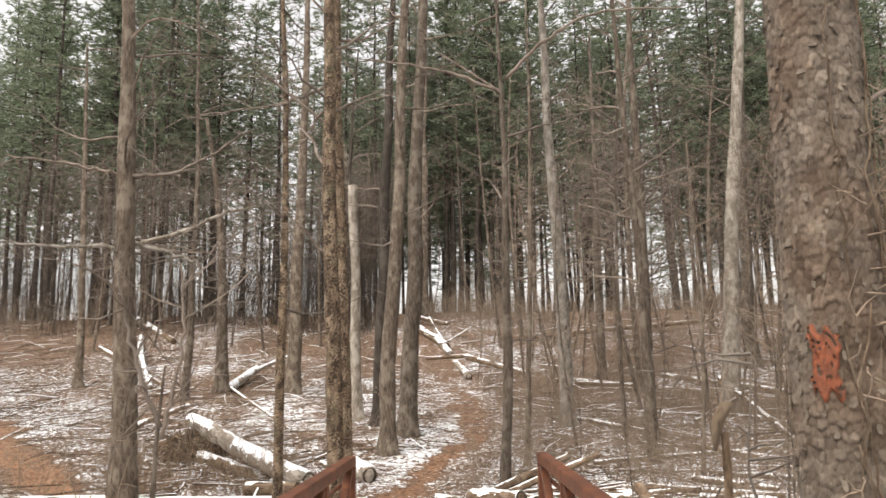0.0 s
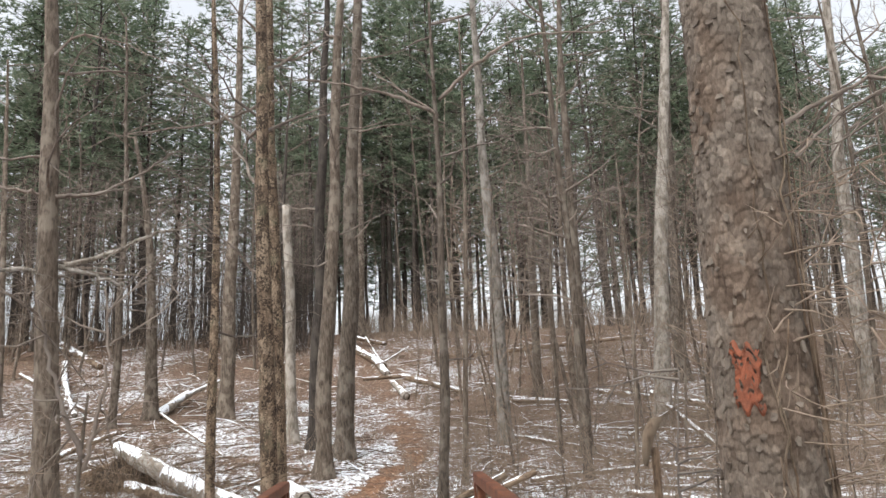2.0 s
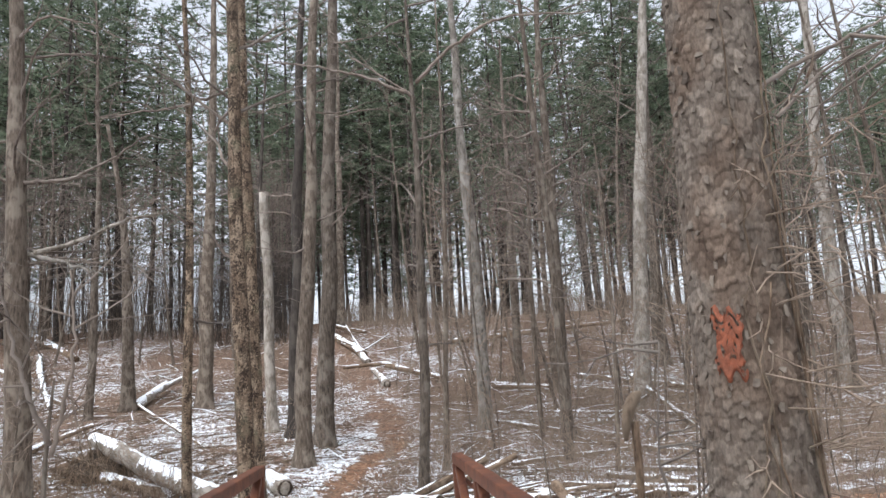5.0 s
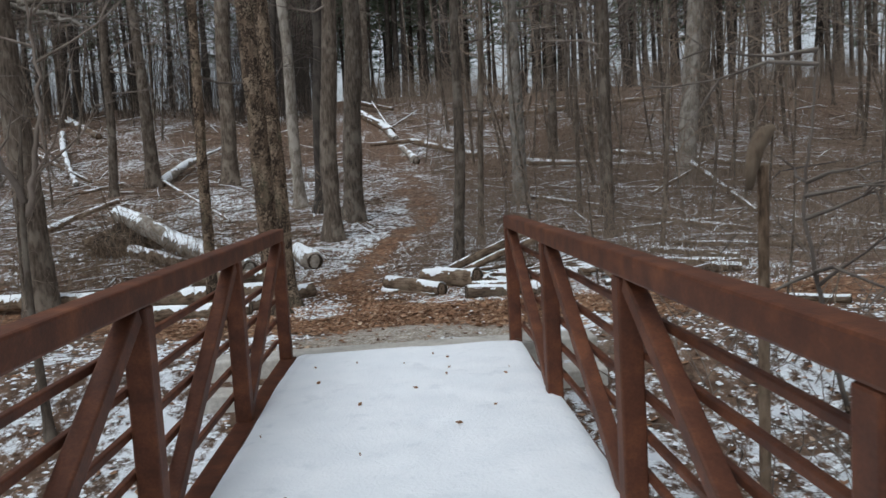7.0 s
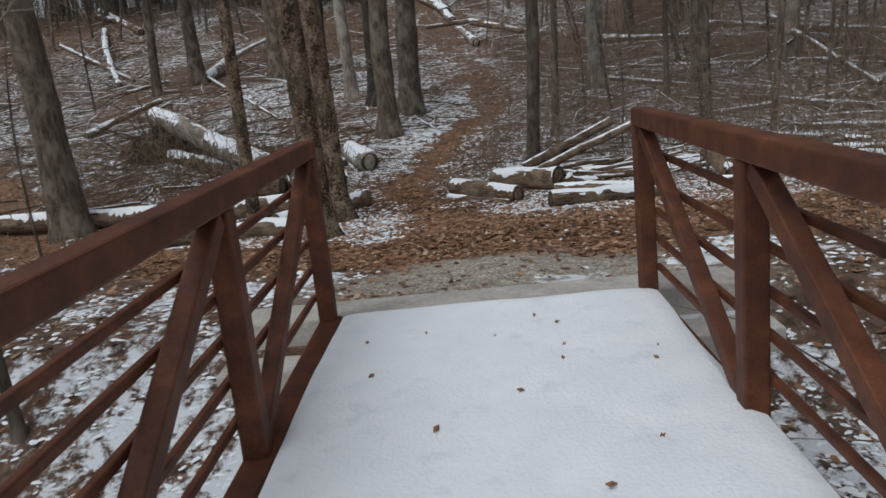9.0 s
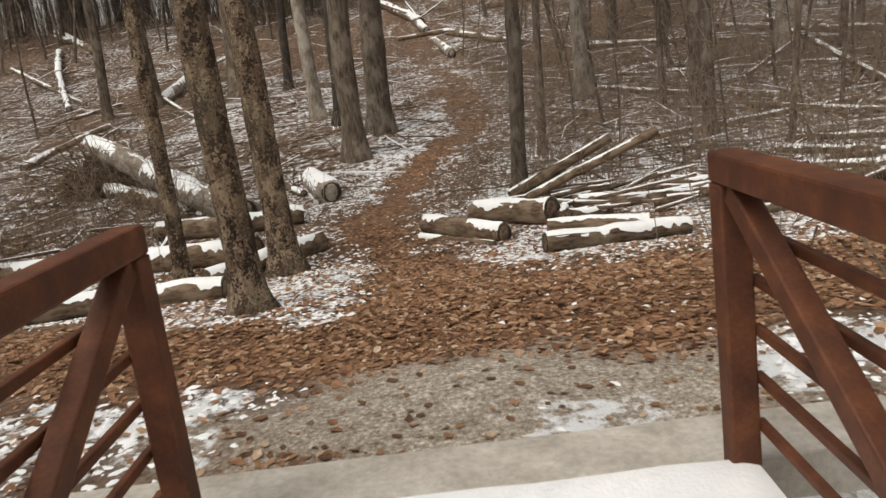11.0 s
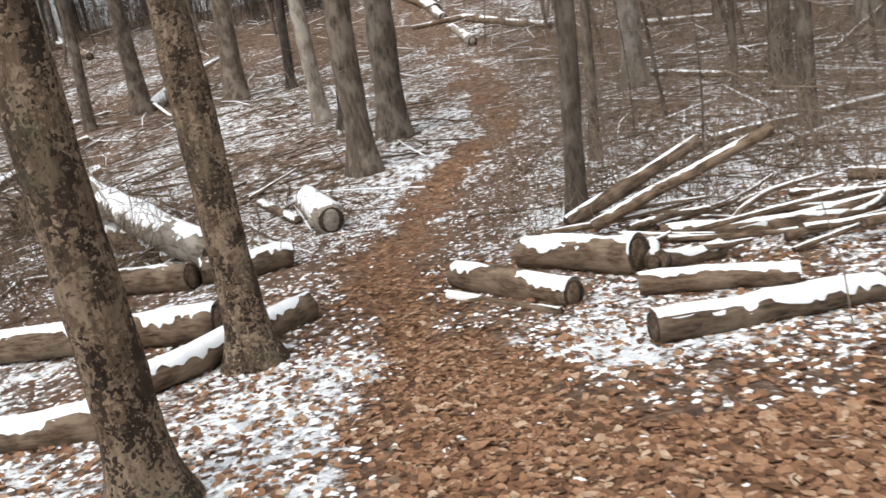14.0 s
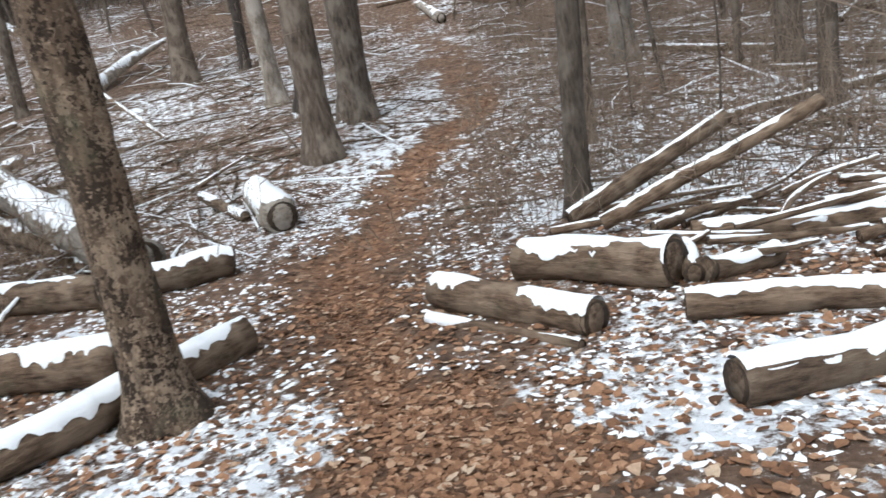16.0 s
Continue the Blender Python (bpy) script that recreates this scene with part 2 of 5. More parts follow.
def bark(name, dark, mid, pale, patch=(0.5, 0.62), scale=9.0, strong=0.9, moss=0.0, cells=0.0, share=(0.45, 0.8)):
    m, n, l, b = mat(name, 0.92)
    fissure = tex(n, l, "noise", scale * 2.2, (1, 1, 0.22), 6, rough=0.65)
    blotch = tex(n, l, "noise", scale * 0.45, (1, 1, 0.6), 3)
    c = ramp(n, l, fissure.outputs["Fac"], [(0.3, dark), (0.52, mid), (0.72, tuple(0.5 * (a + z) for a, z in zip(mid, pale)))])
    f = ramp(n, l, blotch.outputs["Fac"], [(patch[0], (0, 0, 0)), (patch[1], (1, 1, 1))])
    c = mix(n, l, f, c, mix(n, l, 0.6, c, pale))
    if cells:
        wob = tex(n, l, "noise", cells * 1.6, detail=4)
        v = n.new("ShaderNodeTexVoronoi")
        v.inputs["Scale"].default_value = cells
        tc, add, mp = n.new("ShaderNodeTexCoord"), n.new("ShaderNodeMix"), n.new("ShaderNodeMapping")
        add.data_type, add.blend_type = "RGBA", "LINEAR_LIGHT"
        ins = [k for k in add.inputs if k.enabled]
        ins[0].default_value = 0.16
        l.new(tc.outputs["Object"], ins[1])
        l.new(wob.outputs["Color"], ins[2])
        mp.inputs["Scale"].default_value = (1, 1, 0.42)
        l.new([k for k in add.outputs if k.enabled][0], mp.inputs["Vector"])
        l.new(mp.outputs["Vector"], v.inputs["Vector"])
        sep = n.new("ShaderNodeSeparateColor")
        l.new(v.outputs["Color"], sep.inputs["Color"])
        flake = ramp(n, l, sep.outputs["Red"], [(share[0] - 0.1, dark), (share[0], mid), (share[1], mid), (share[1] + 0.12, pale)])
        grain = ramp(n, l, fissure.outputs["Fac"], [(0.3, (0.45, 0.45, 0.45)), (0.65, (1.25, 1.25, 1.25))])
        c = mix(n, l, 0.85, c, mix(n, l, 1.0, flake, grain, "MULTIPLY"))
    if moss:
        spot = tex(n, l, "noise", scale * 0.3, (1, 1, 0.8), 4)
        g = ramp(n, l, spot.outputs["Fac"], [(0.56, (0, 0, 0)), (0.66, (moss, moss, moss))])
        c = mix(n, l, g, c, (0.17, 0.19, 0.12))
    info = n.new("ShaderNodeObjectInfo")
    tint = ramp(n, l, info.outputs["Random"], [(0, (0.75, 0.74, 0.73)), (1, (1.15, 1.1, 1.05))])
    c = mix(n, l, 1.0, c, tint, "MULTIPLY")
    l.new(c, b.inputs["Base Color"])
    bump(n, l, b, fissure.outputs["Fac"], strong, 0.03)
    return m


BARK_GREY = bark("grey_bark", (0.035, 0.028, 0.022), (0.125, 0.1, 0.079), (0.27, 0.235, 0.195))
BARK_MOTTLED = bark("mottled_bark", (0.021, 0.014, 0.01), (0.138, 0.1, 0.07), (0.27, 0.212, 0.156), (0.47, 0.54), 13, 1.0, 0.2, 17.0, (0.4, 0.68))
BARK_PALE = bark("pale_bark", (0.08, 0.07, 0.058), (0.22, 0.195, 0.165), (0.45, 0.42, 0.38), (0.46, 0.6))


def plated_bark():
    m, n, l, b = mat("plated_bark", 0.92)
    at = n.new("ShaderNodeAttribute")
    at.attribute_name = "plate"
    c = ramp(n, l, at.outputs["Fac"], [(0.1, (0.1, 0.077, 0.06)), (0.4, (0.15, 0.12, 0.095)), (0.75, (0.19, 0.155, 0.125)), (1.0, (0.27, 0.223, 0.18))])
    fine, blotch = tex(n, l, "noise", 60, (1, 1, 0.5), 6, rough=0.65), tex(n, l, "noise", 2.6, (1, 1, 0.7), 4)
    c = mix(n, l, 0.75, c, ramp(n, l, fine.outputs["Fac"], [(0.3, (0.5, 0.48, 0.46)), (0.7, (1.3, 1.3, 1.3))]), "MULTIPLY")
    c = mix(n, l, ramp(n, l, blotch.outputs["Fac"], [(0.47, (0, 0, 0)), (0.6, (0.5, 0.5, 0.5))]), c, mix(n, l, 1.0, c, (0.78, 0.6, 0.48), "MULTIPLY"))
    l.new(c, b.inputs["Base Color"])
    bump(n, l, b, fine.outputs["Fac"], 0.8, 0.008)
    return m


BARK_BROWN = plated_bark()
BARK_PINE = bark("pine_bark", (0.018, 0.015, 0.013), (0.06, 0.05, 0.043), (0.11, 0.095, 0.08), scale=6)
TWIG = bark("twig_bark", (0.09, 0.074, 0.062), (0.19, 0.158, 0.135), (0.3, 0.262, 0.23), scale=3, strong=0.2)
TWIG_DARK = bark("brush_bark", (0.115, 0.087, 0.066), (0.25, 0.197, 0.153), (0.35, 0.285, 0.23), scale=3, strong=0.2)
DEADWOOD = bark("dead_wood", (0.034, 0.023, 0.016), (0.15, 0.105, 0.072), (0.32, 0.25, 0.185), (0.46, 0.6), 13, 1.0, 0.2)
LOG_PALE = bark("pale_log_bark", (0.09, 0.078, 0.064), (0.28, 0.248, 0.21), (0.5, 0.465, 0.42), (0.45, 0.6), 12, 0.9)


def leafy(name, stops, rough=0.75):
    m, n, l, b = mat(name, rough)
    geo = n.new("ShaderNodeNewGeometry")
    c = ramp(n, l, geo.outputs["Random Per Island"], stops)
    t = tex(n, l, "noise", 40, detail=3)
    c = mix(n, l, 0.35, c, ramp(n, l, t.outputs["Fac"], [(0.3, (0.3, 0.3, 0.3)), (0.7, (1.3, 1.3, 1.3))]), "MULTIPLY")
    l.new(c, b.inputs["Base Color"])
    return m


LEAF = leafy("dead_leaves", [(0.0, (0.1, 0.056, 0.034)), (0.2, (0.19, 0.098, 0.054)), (0.55, (0.31, 0.165, 0.092)), (0.85, (0.42, 0.25, 0.15)), (1.0, (0.56, 0.43, 0.31))])
FLAKE = leafy("bark_flakes", [(0.0, (0.1, 0.076, 0.058)), (0.4, (0.15, 0.119, 0.093)), (0.85, (0.19, 0.154, 0.122)), (1.0, (0.28, 0.23, 0.18))])
NEEDLE = leafy("pine_needles", [(0.0, (0.1, 0.135, 0.085)), (0.5, (0.19, 0.235, 0.15)), (1.0, (0.3, 0.33, 0.24))], 0.6)


def let_light_through(m, amount):
    """Thin leaves glow a little with the light behind them."""
    n, l = m.node_tree.nodes, m.node_tree.links
    b, out = n["Principled BSDF"], n["Material Output"]
    t, x = n.new("ShaderNodeBsdfTranslucent"), n.new("ShaderNodeMixShader")
    l.new(b.inputs["Base Color"].links[0].from_socket, t.inputs["Color"])
    x.inputs[0].default_value = amount
    l.new(b.outputs[0], x.inputs[1])
    l.new(t.outputs[0], x.inputs[2])
    l.new(x.outputs[0], out.inputs["Surface"])


let_light_through(NEEDLE, 0.5)
let_light_through(LEAF, 0.15)



def snow_material():
    m, n, l, b = mat("snow", 0.6)
    t = tex(n, l, "noise", 3.0, detail=5)
    fine = tex(n, l, "noise", 55, detail=4)
    c = ramp(n, l, t.outputs["Fac"], [(0.3, (0.83, 0.86, 0.89)), (0.7, (0.91, 0.93, 0.95))])
    scuff = tex(n, l, "noise", 5.5, detail=7, rough=0.65)
    c = mix(n, l, ramp(n, l, scuff.outputs["Fac"], [(0.56, (0, 0, 0)), (0.7, (0.5, 0.5, 0.5))]), c, (0.68, 0.72, 0.76))
    l.new(c, b.inputs["Base Color"])
    bump(n, l, b, fine.outputs["Fac"], 0.45, 0.014)
    return m


SNOW = snow_material()


def floor_material():
    m, n, l, b = mat("forest_floor", 0.9)
    cells = tex(n, l, "voronoi", 17, (1, 1, 0.4))
    fine = tex(n, l, "noise", 7, (1, 1, 0.4), 9, rough=0.74)
    leaf = ramp(n, l, cells.outputs["Color"], [(0.1, (0.12, 0.066, 0.038)), (0.45, (0.24, 0.125, 0.07)), (0.75, (0.34, 0.19, 0.11)), (1.0, (0.36, 0.25, 0.17))])
    leaf = mix(n, l, 0.7, leaf, ramp(n, l, fine.outputs["Fac"], [(0.35, (0.4, 0.4, 0.4)), (0.65, (1.15, 1.15, 1.15))]), "MULTIPLY")
    humus = mix(n, l, 0.22, ramp(n, l, fine.outputs["Fac"], [(0.36, (0.028, 0.022, 0.018)), (0.5, (0.095, 0.073, 0.056)), (0.62, (0.2, 0.16, 0.125))]), leaf)
    at = n.new("ShaderNodeAttribute")
    at.attribute_name = "cover"
    sep = n.new("ShaderNodeSeparateColor")
    l.new(at.outputs["Color"], sep.inputs["Color"])
    c = mix(n, l, sep.outputs["Green"], humus, leaf)
    grit = tex(n, l, "noise", 38, (1, 1, 0.4), 8, rough=0.8)
    gravel = ramp(n, l, grit.outputs["Fac"], [(0.36, (0.13, 0.1, 0.075)), (0.46, (0.32, 0.27, 0.215)), (0.54, (0.43, 0.385, 0.33)), (0.62, (0.72, 0.71, 0.68))])
    gravel = mix(n, l, 0.5, gravel, ramp(n, l, fine.outputs["Fac"], [(0.38, (0.45, 0.4, 0.35)), (0.6, (1.3, 1.3, 1.3))]), "MULTIPLY")
    c = mix(n, l, sep.outputs["Blue"], c, gravel)
    # snow lies where the grain of the litter lets it show
    sub, mul = n.new("ShaderNodeMath"), n.new("ShaderNodeMath")
    sub.operation, mul.operation = "ADD", "MULTIPLY_ADD"
    l.new(fine.outputs["Fac"], sub.inputs[0])
    l.new(sep.outputs["Red"], sub.inputs[1])
    l.new(sub.outputs[0], mul.inputs[0])
    mul.inputs[1].default_value, mul.inputs[2].default_value, mul.use_clamp = 11.0, -10.9, True
    c = mix(n, l, mul.outputs[0], c, (0.75, 0.78, 0.81))
    l.new(c, b.inputs["Base Color"])
    bump(n, l, b, fine.outputs["Fac"], 0.8, 0.05)
    return m


FLOOR = floor_material()


def steel_material():
    m, n, l, b = mat("weathering_steel", 0.62)
    t, f = tex(n, l, "noise", 7, detail=6), tex(n, l, "noise", 90, detail=3)
    c = ramp(n, l, t.outputs["Fac"], [(0.25, (0.055, 0.019, 0.01)), (0.5, (0.11, 0.037, 0.017)), (0.75, (0.19, 0.067, 0.028))])
    c = mix(n, l, 0.4, c, ramp(n, l, f.outputs["Fac"], [(0.3, (0.5, 0.5, 0.5)), (0.7, (1.3, 1.25, 1.2))]), "MULTIPLY")
    l.new(c, b.inputs["Base Color"])
    bump(n, l, b, f.outputs["Fac"], 0.25, 0.003)
    b.inputs["Specular IOR Level"].default_value = 0.35
    return m


STEEL = steel_material()


def plain_material(name, lo, hi, scale, rough=0.8, strength=0.4, dist=0.01):
    m, n, l, b = mat(name, rough)
    t, f = tex(n, l, "noise", scale, detail=6), tex(n, l, "noise", scale * 8, detail=4)
    c = ramp(n, l, t.outputs["Fac"], [(0.3, lo), (0.7, hi)])
    c = mix(n, l, 0.4, c, ramp(n, l, f.outputs["Fac"], [(0.3, (0.6, 0.6, 0.6)), (0.7, (1.2, 1.2, 1.2))]), "MULTIPLY")
    l.new(c, b.inputs["Base Color"])
    bump(n, l, b, f.outputs["Fac"], strength, dist)
    return m


CONCRETE = plain_material("wet_concrete", (0.36, 0.33, 0.285), (0.58, 0.55, 0.5), 4, 0.5)
BLAZE = plain_material("orange_trail_paint", (0.16, 0.062, 0.038), (0.31, 0.1, 0.052), 22, 0.85)
CUT = plain_material("weathered_cut_wood", (0.022, 0.016, 0.012), (0.095, 0.066, 0.044), 18)
SOIL = plain_material("root_soil", (0.03, 0.022, 0.016), (0.1, 0.072, 0.05), 6, 0.95, 0.9, 0.06)

# ---- the ground ----
def spread(lo, a, b, hi, step, grow=1.16):
    mid = list(np.arange(a, b, step))
    up, s = [b], step
    while up[-1] < hi:
        s *= grow
        up.append(up[-1] + s)
    down, s = [a], step
    while down[-1] > lo:
        s *= grow
        down.append(down[-1] - s)
    return np.array(down[:0:-1] + mid + up)


gx, gy = spread(-700, -9, 9, 700, 0.11), spread(-700, -11, 26, 700, 0.11)
X, Y = np.meshgrid(gx, gy)
soup = Soup()
nx, ny = len(gx), len(gy)
idx = np.arange(nx * ny).reshape(ny, nx)
faces = np.stack([idx[:-1, :-1], idx[:-1, 1:], idx[1:, 1:], idx[1:, :-1]], -1).reshape(-1, 4)
share = snow_share(X, Y)
soup.add(np.stack([X, Y, ground_z(X, Y)], -1).reshape(-1, 3), faces.tolist())
ground = part("ground", soup, FLOOR, None)
tagged(ground, "forest floor of brown leaf litter with patches of thin snow", "ground", kind="structure")
cover = ground.data.color_attributes.new("cover", "FLOAT_COLOR", "POINT")
gravel = gravel_share(X, Y)
cols = np.stack([share, np.clip(trail(X, Y) * np.interp(Y, [0, 14, 24, 40], [0.8, 0.7, 0.35, 0.2]) + 0.2, 0, 1), gravel, np.ones_like(X)], -1)
cover.data.foreach_set("color", cols.reshape(-1).astype(np.float32))

# ---- the footbridge ----
BAY, BAYS = 1.69, 7
LEFT, RIGHT = -1.01, 0.917
START = -BAY * BAYS


def footbridge():
    bridge = tagged(new("footbridge"), "rust-brown weathering steel footbridge with a snow-covered deck", "bridge")
    bridge.location = (0, 0, 0)
    for x, side in ((LEFT, -1), (RIGHT, 1)):
        mid = START / 2
        bevel_part("top_rail", [(pose(x, mid, 1.02), (0.102, -START + 0.1, 0.1))], STEEL, bridge, 0.012)
        bevel_part("bottom_chord", [(pose(x + (0.012 if side < 0 else 0.0), mid, -0.075), (0.13 if side < 0 else 0.1, -START + 0.1, 0.14))], STEEL, bridge, 0.012)
        for i in range(BAYS + 1):
            bevel_part("post", [(pose(x, -BAY * i, 0.475), (0.1, 0.1, 0.99))], STEEL, bridge, 0.01)
        for i in range(BAYS):
            a, b = Vector((x, -BAY * i - 0.07, 0.95)), Vector((x, -BAY * (i + 1) + 0.07, 0.02))
            m = Matrix.Translation((a + b) / 2) @ (b - a).to_track_quat("Z", "X").to_matrix().to_4x4()
            bevel_part("diagonal_brace", [(m, (0.075, 0.075, (b - a).length))], STEEL, bridge, 0.008)
        for k in range(5):
            bevel_part("side_rail", [(pose(x + side * 0.064, mid, 0.14 + 0.168 * k), (0.03, -START, 0.034))], STEEL, bridge, 0.006)
    # steel joists below, deck planks, then the snow
    for i in range(BAYS + 1):
        bevel_part("floor_beam", [(pose((LEFT + RIGHT) / 2, min(-BAY * i, -0.06), -0.1), (RIGHT - LEFT - 0.12, 0.08, 0.1))], STEEL, bridge)
    plank = Soup()
    plank.box((LEFT + 0.08, 0.004, -0.045), (RIGHT - 0.053, 0.136, -0.004))
    me = plank.mesh("deck_plank", DEADWOOD, False)
    for i in range(int(-START / 0.142)):
        p = part("deck_plank", me, DEADWOOD, bridge)
        p.location = (0, -0.142 * (i + 1), 0)
    snow = Soup()
    us, vs = np.linspace(0, 1, 33), np.arange(START, 0.03, 0.055)
    U, V = np.meshgrid(us, vs)
    ragged = (vnoise(V, V * 0, 0.35, 4) - 0.5) * 0.05
    x0, x1 = LEFT + 0.085 + ragged * 0.5, RIGHT + 0.03 + ragged[:, ::-1] * 0.6
    PX = x0 + (x1 - x0) * U
    end = np.clip((0.02 - V) / 0.12, 0, 1)
    edge = np.minimum(np.clip(np.minimum(U, 1 - U) / 0.03, 0, 1), end)
    top = 0.004 + 0.026 * np.sqrt(edge) + 0.014 * (vnoise(PX, V, 0.22, 8) - 0.5) + 0.01 * (vnoise(PX, V, 0.9, 11) - 0.5)
    # old, softened footprints down the middle
    for k in range(16):
        fx, fy = 0.02 + (0.14 if k % 2 else -0.14) + 0.05 * math.sin(k * 2.3), START + 0.6 + k * 0.7
        top = top - 0.02 * np.exp(-((PX - fx) / 0.055) ** 2 - ((V - fy) / 0.13) ** 2)
    top = np.maximum(top, -0.001)
    k = np.arange(U.size).reshape(U.shape)
    snow.add(np.stack([PX, V, top], -1).reshape(-1, 3), np.stack([k[:-1, :-1], k[:-1, 1:], k[1:, 1:], k[1:, :-1]], -1).reshape(-1, 4).tolist())
    part("snow_layer", snow, SNOW, bridge, "thin white snow with faint footprints")
    return bridge


bridge = footbridge()


def abutment():
    ob = tagged(new("abutment"), "wet tan concrete abutment slab at the bridge end", "abutment")
    bevel_part("slab", [(pose(-0.02, 0.24, -0.27), (3.3, 0.36, 0.5))], CONCRETE, ob, 0.015)
    bevel_part("seat", [(pose(-0.02, -0.1, -0.42), (3.3, 0.3, 0.4))], CONCRETE, ob, 0.015)
    bevel_part("slab", [(pose(-0.02, START - 0.3, -0.27), (3.3, 0.4, 0.5))], CONCRETE, ob, 0.015)


abutment()


def bits_on_deck():
    """Small leaves and twigs dropped on the snow of the deck."""
    spots = [(0.52, -1.9), (0.2, -0.42), (0.28, -2.2), (-0.25, -2.6), (-0.62, -1.1), (0.1, -3.6), (-0.55, -3.1), (0.55, -3.4), (-0.3, -1.7), (-0.75, -4.3), (0.32, -4.6),
             (-0.1, -5.2), (-0.82, -2.2), (0.05, -1.4), (0.65, -4.1), (0.3, -0.9)]
    more = np.random.default_rng(12)
    spots += [(more.uniform(-0.8, 0.85), more.uniform(-7, -0.2)) for _ in range(14)]
    for i, (x, y) in enumerate(spots):
        s = Soup()
        a, w = i * 1.7, (0.007 + 0.004 * (i % 3)) * (1 if i < 16 else 0.6)
        c, d = math.cos(a), math.sin(a)
        pts = [(-1.5, 0, 0.004), (-0.4, -0.6, 0.012), (0.6, -0.45, 0.003), (1.5, 0.1, 0.014), (0.5, 0.55, 0.004), (-0.5, 0.5, 0.016)]
        v = [(x + w * (p * c - q * d), y + w * (p * d + q * c), 0.037 + h) for p, q, h in pts]
        s.add(v + [(p[0], p[1], p[2] - 0.004) for p in v], [(0, 1, 2, 3, 4, 5), (11, 10, 9, 8, 7, 6)] + [(j, j + 6, (j + 1) % 6 + 6, (j + 1) % 6) for j in range(6)])
        tagged(part("fallen_leaf", s, LEAF, None, smooth=False), "small curled brown leaf lying on the deck snow", "leaf", "leaves on the deck")


bits_on_deck()


# ---- logs ----
def log(name, a, b, r0, r1=None, label="fallen log with snow along its top", lift=(0, 0), material=None, snow=1.0, bend=0.0, group="fallen logs", seed=1):
    """A fallen trunk from a to b on the ground, with cut ends and a ridge of snow."""
    r1 = r1 or r0
    za = gz(*a) + r0 * 0.8 + lift[0]
    zb = gz(*b) + r1 * 0.8 + lift[1]
    A, B = np.array([*a, za]), np.array([*b, zb])
    n = max(8, int(np.linalg.norm(B - A) / 0.16))
    t = np.linspace(0, 1, n)[:, None]
    side = np.cross(B - A, [0, 0, 1.0])
    side /= np.linalg.norm(side)
    pts = A + (B - A) * t + side * bend * np.sin(np.pi * t) + side * (vnoise(t * 5, t * 0 + seed, 1.0, seed) - 0.5) * r0 * 0.35
    pts[:, 2] += ((vnoise(t * 6, t * 0 + seed, 1.0, seed + 3) - 0.5) * r0 * 0.3)[:, 0]
    rad = (r0 + (r1 - r0) * t[:, 0]) * (0.94 + 0.14 * vnoise(t[:, 0] * 9, t[:, 0] * 0, 1.0, seed + 5))
    thing = tagged(new(name), label, "log", group)
    thing.matrix_basis = Matrix.Translation(A) @ Vector(B - A).to_track_quat("Z", "Y").to_matrix().to_4x4()
    back = np.array(thing.matrix_basis.inverted())

    def local(soup_):
        soup_.v = [v @ back[:3, :3].T + back[:3, 3] for v in soup_.v]
        return soup_
    s = Soup()
    s.tube(pts, rad, 16, True, 0.1, seed)
    local(s)
    part("trunk", s, material or DEADWOOD, thing)
    for k, d in ((0, -1), (n - 1, 1)):
        e = Soup()
        ax = (pts[1] - pts[0] if k == 0 else pts[-1] - pts[-2])
        ax = ax / np.linalg.norm(ax)
        e.tube([pts[k] - d * ax * 0.03, pts[k] + d * ax * 0.004, pts[k] - d * ax * 0.012], [rad[k] * 0.93, rad[k] * 0.9, rad[k] * 0.45], 14, True, 0.04, seed)
        part("cut_end", local(e), CUT, thing, "dark weathered cut end")
    if snow:
        c = Soup()
        m = 9
        ang = np.linspace(-1, 1, m)
        nn = n * 8
        tt = np.linspace(0.0, 1, nn)
        P = np.stack([np.interp(tt, t[:, 0], pts[:, i]) for i in range(3)], -1)
        R = np.interp(tt, t[:, 0], rad)
        up = np.array([0, 0, 1.0])
        ax = (B - A) / np.linalg.norm(B - A)
        sd = np.cross(ax, up)
        sd /= np.linalg.norm(sd)
        up2 = np.cross(sd, ax)
        width = (0.8 + 0.5 * vnoise(tt * np.linalg.norm(B - A) / 0.5, tt * 0 + seed, 1, seed + 9)) * snow
        width = width * np.clip(vnoise(tt * np.linalg.norm(B - A) / 0.45, tt * 0, 1, seed + 12) * 3.5 - 0.3, 0.25, 1)
        run = tt * np.linalg.norm(B - A)

        def ragged(k):
            return 0.82 + 0.3 * vnoise(run / 0.27, run * 0, 1, seed + k) + 0.55 * (vnoise(run / 0.045, run * 0, 1, seed + k + 1) - 0.5)
        th = np.where(ang[None] < 0, ang[None] * (width * ragged(20))[:, None], ang[None] * (width * ragged(30))[:, None])
        thick = (0.035 * R[:, None] + 0.009) * np.sqrt(np.clip(1 - ang[None] ** 2, 0, 1)) * np.clip(width[:, None], 0, 1) - 0.004
        rr = R[:, None] * 1.03 + thick
        V = P[:, None] + rr[..., None] * (np.cos(th)[..., None] * up2 + np.sin(th)[..., None] * sd)
        k = np.arange(nn * m).reshape(nn, m)
        c.add(V.reshape(-1, 3), np.stack([k[:-1, :-1], k[:-1, 1:], k[1:, 1:], k[1:, :-1]], -1).reshape(-1, 4).tolist())
        part("snow_cap", local(c), SNOW, thing, "ridge of white snow")
    return thing


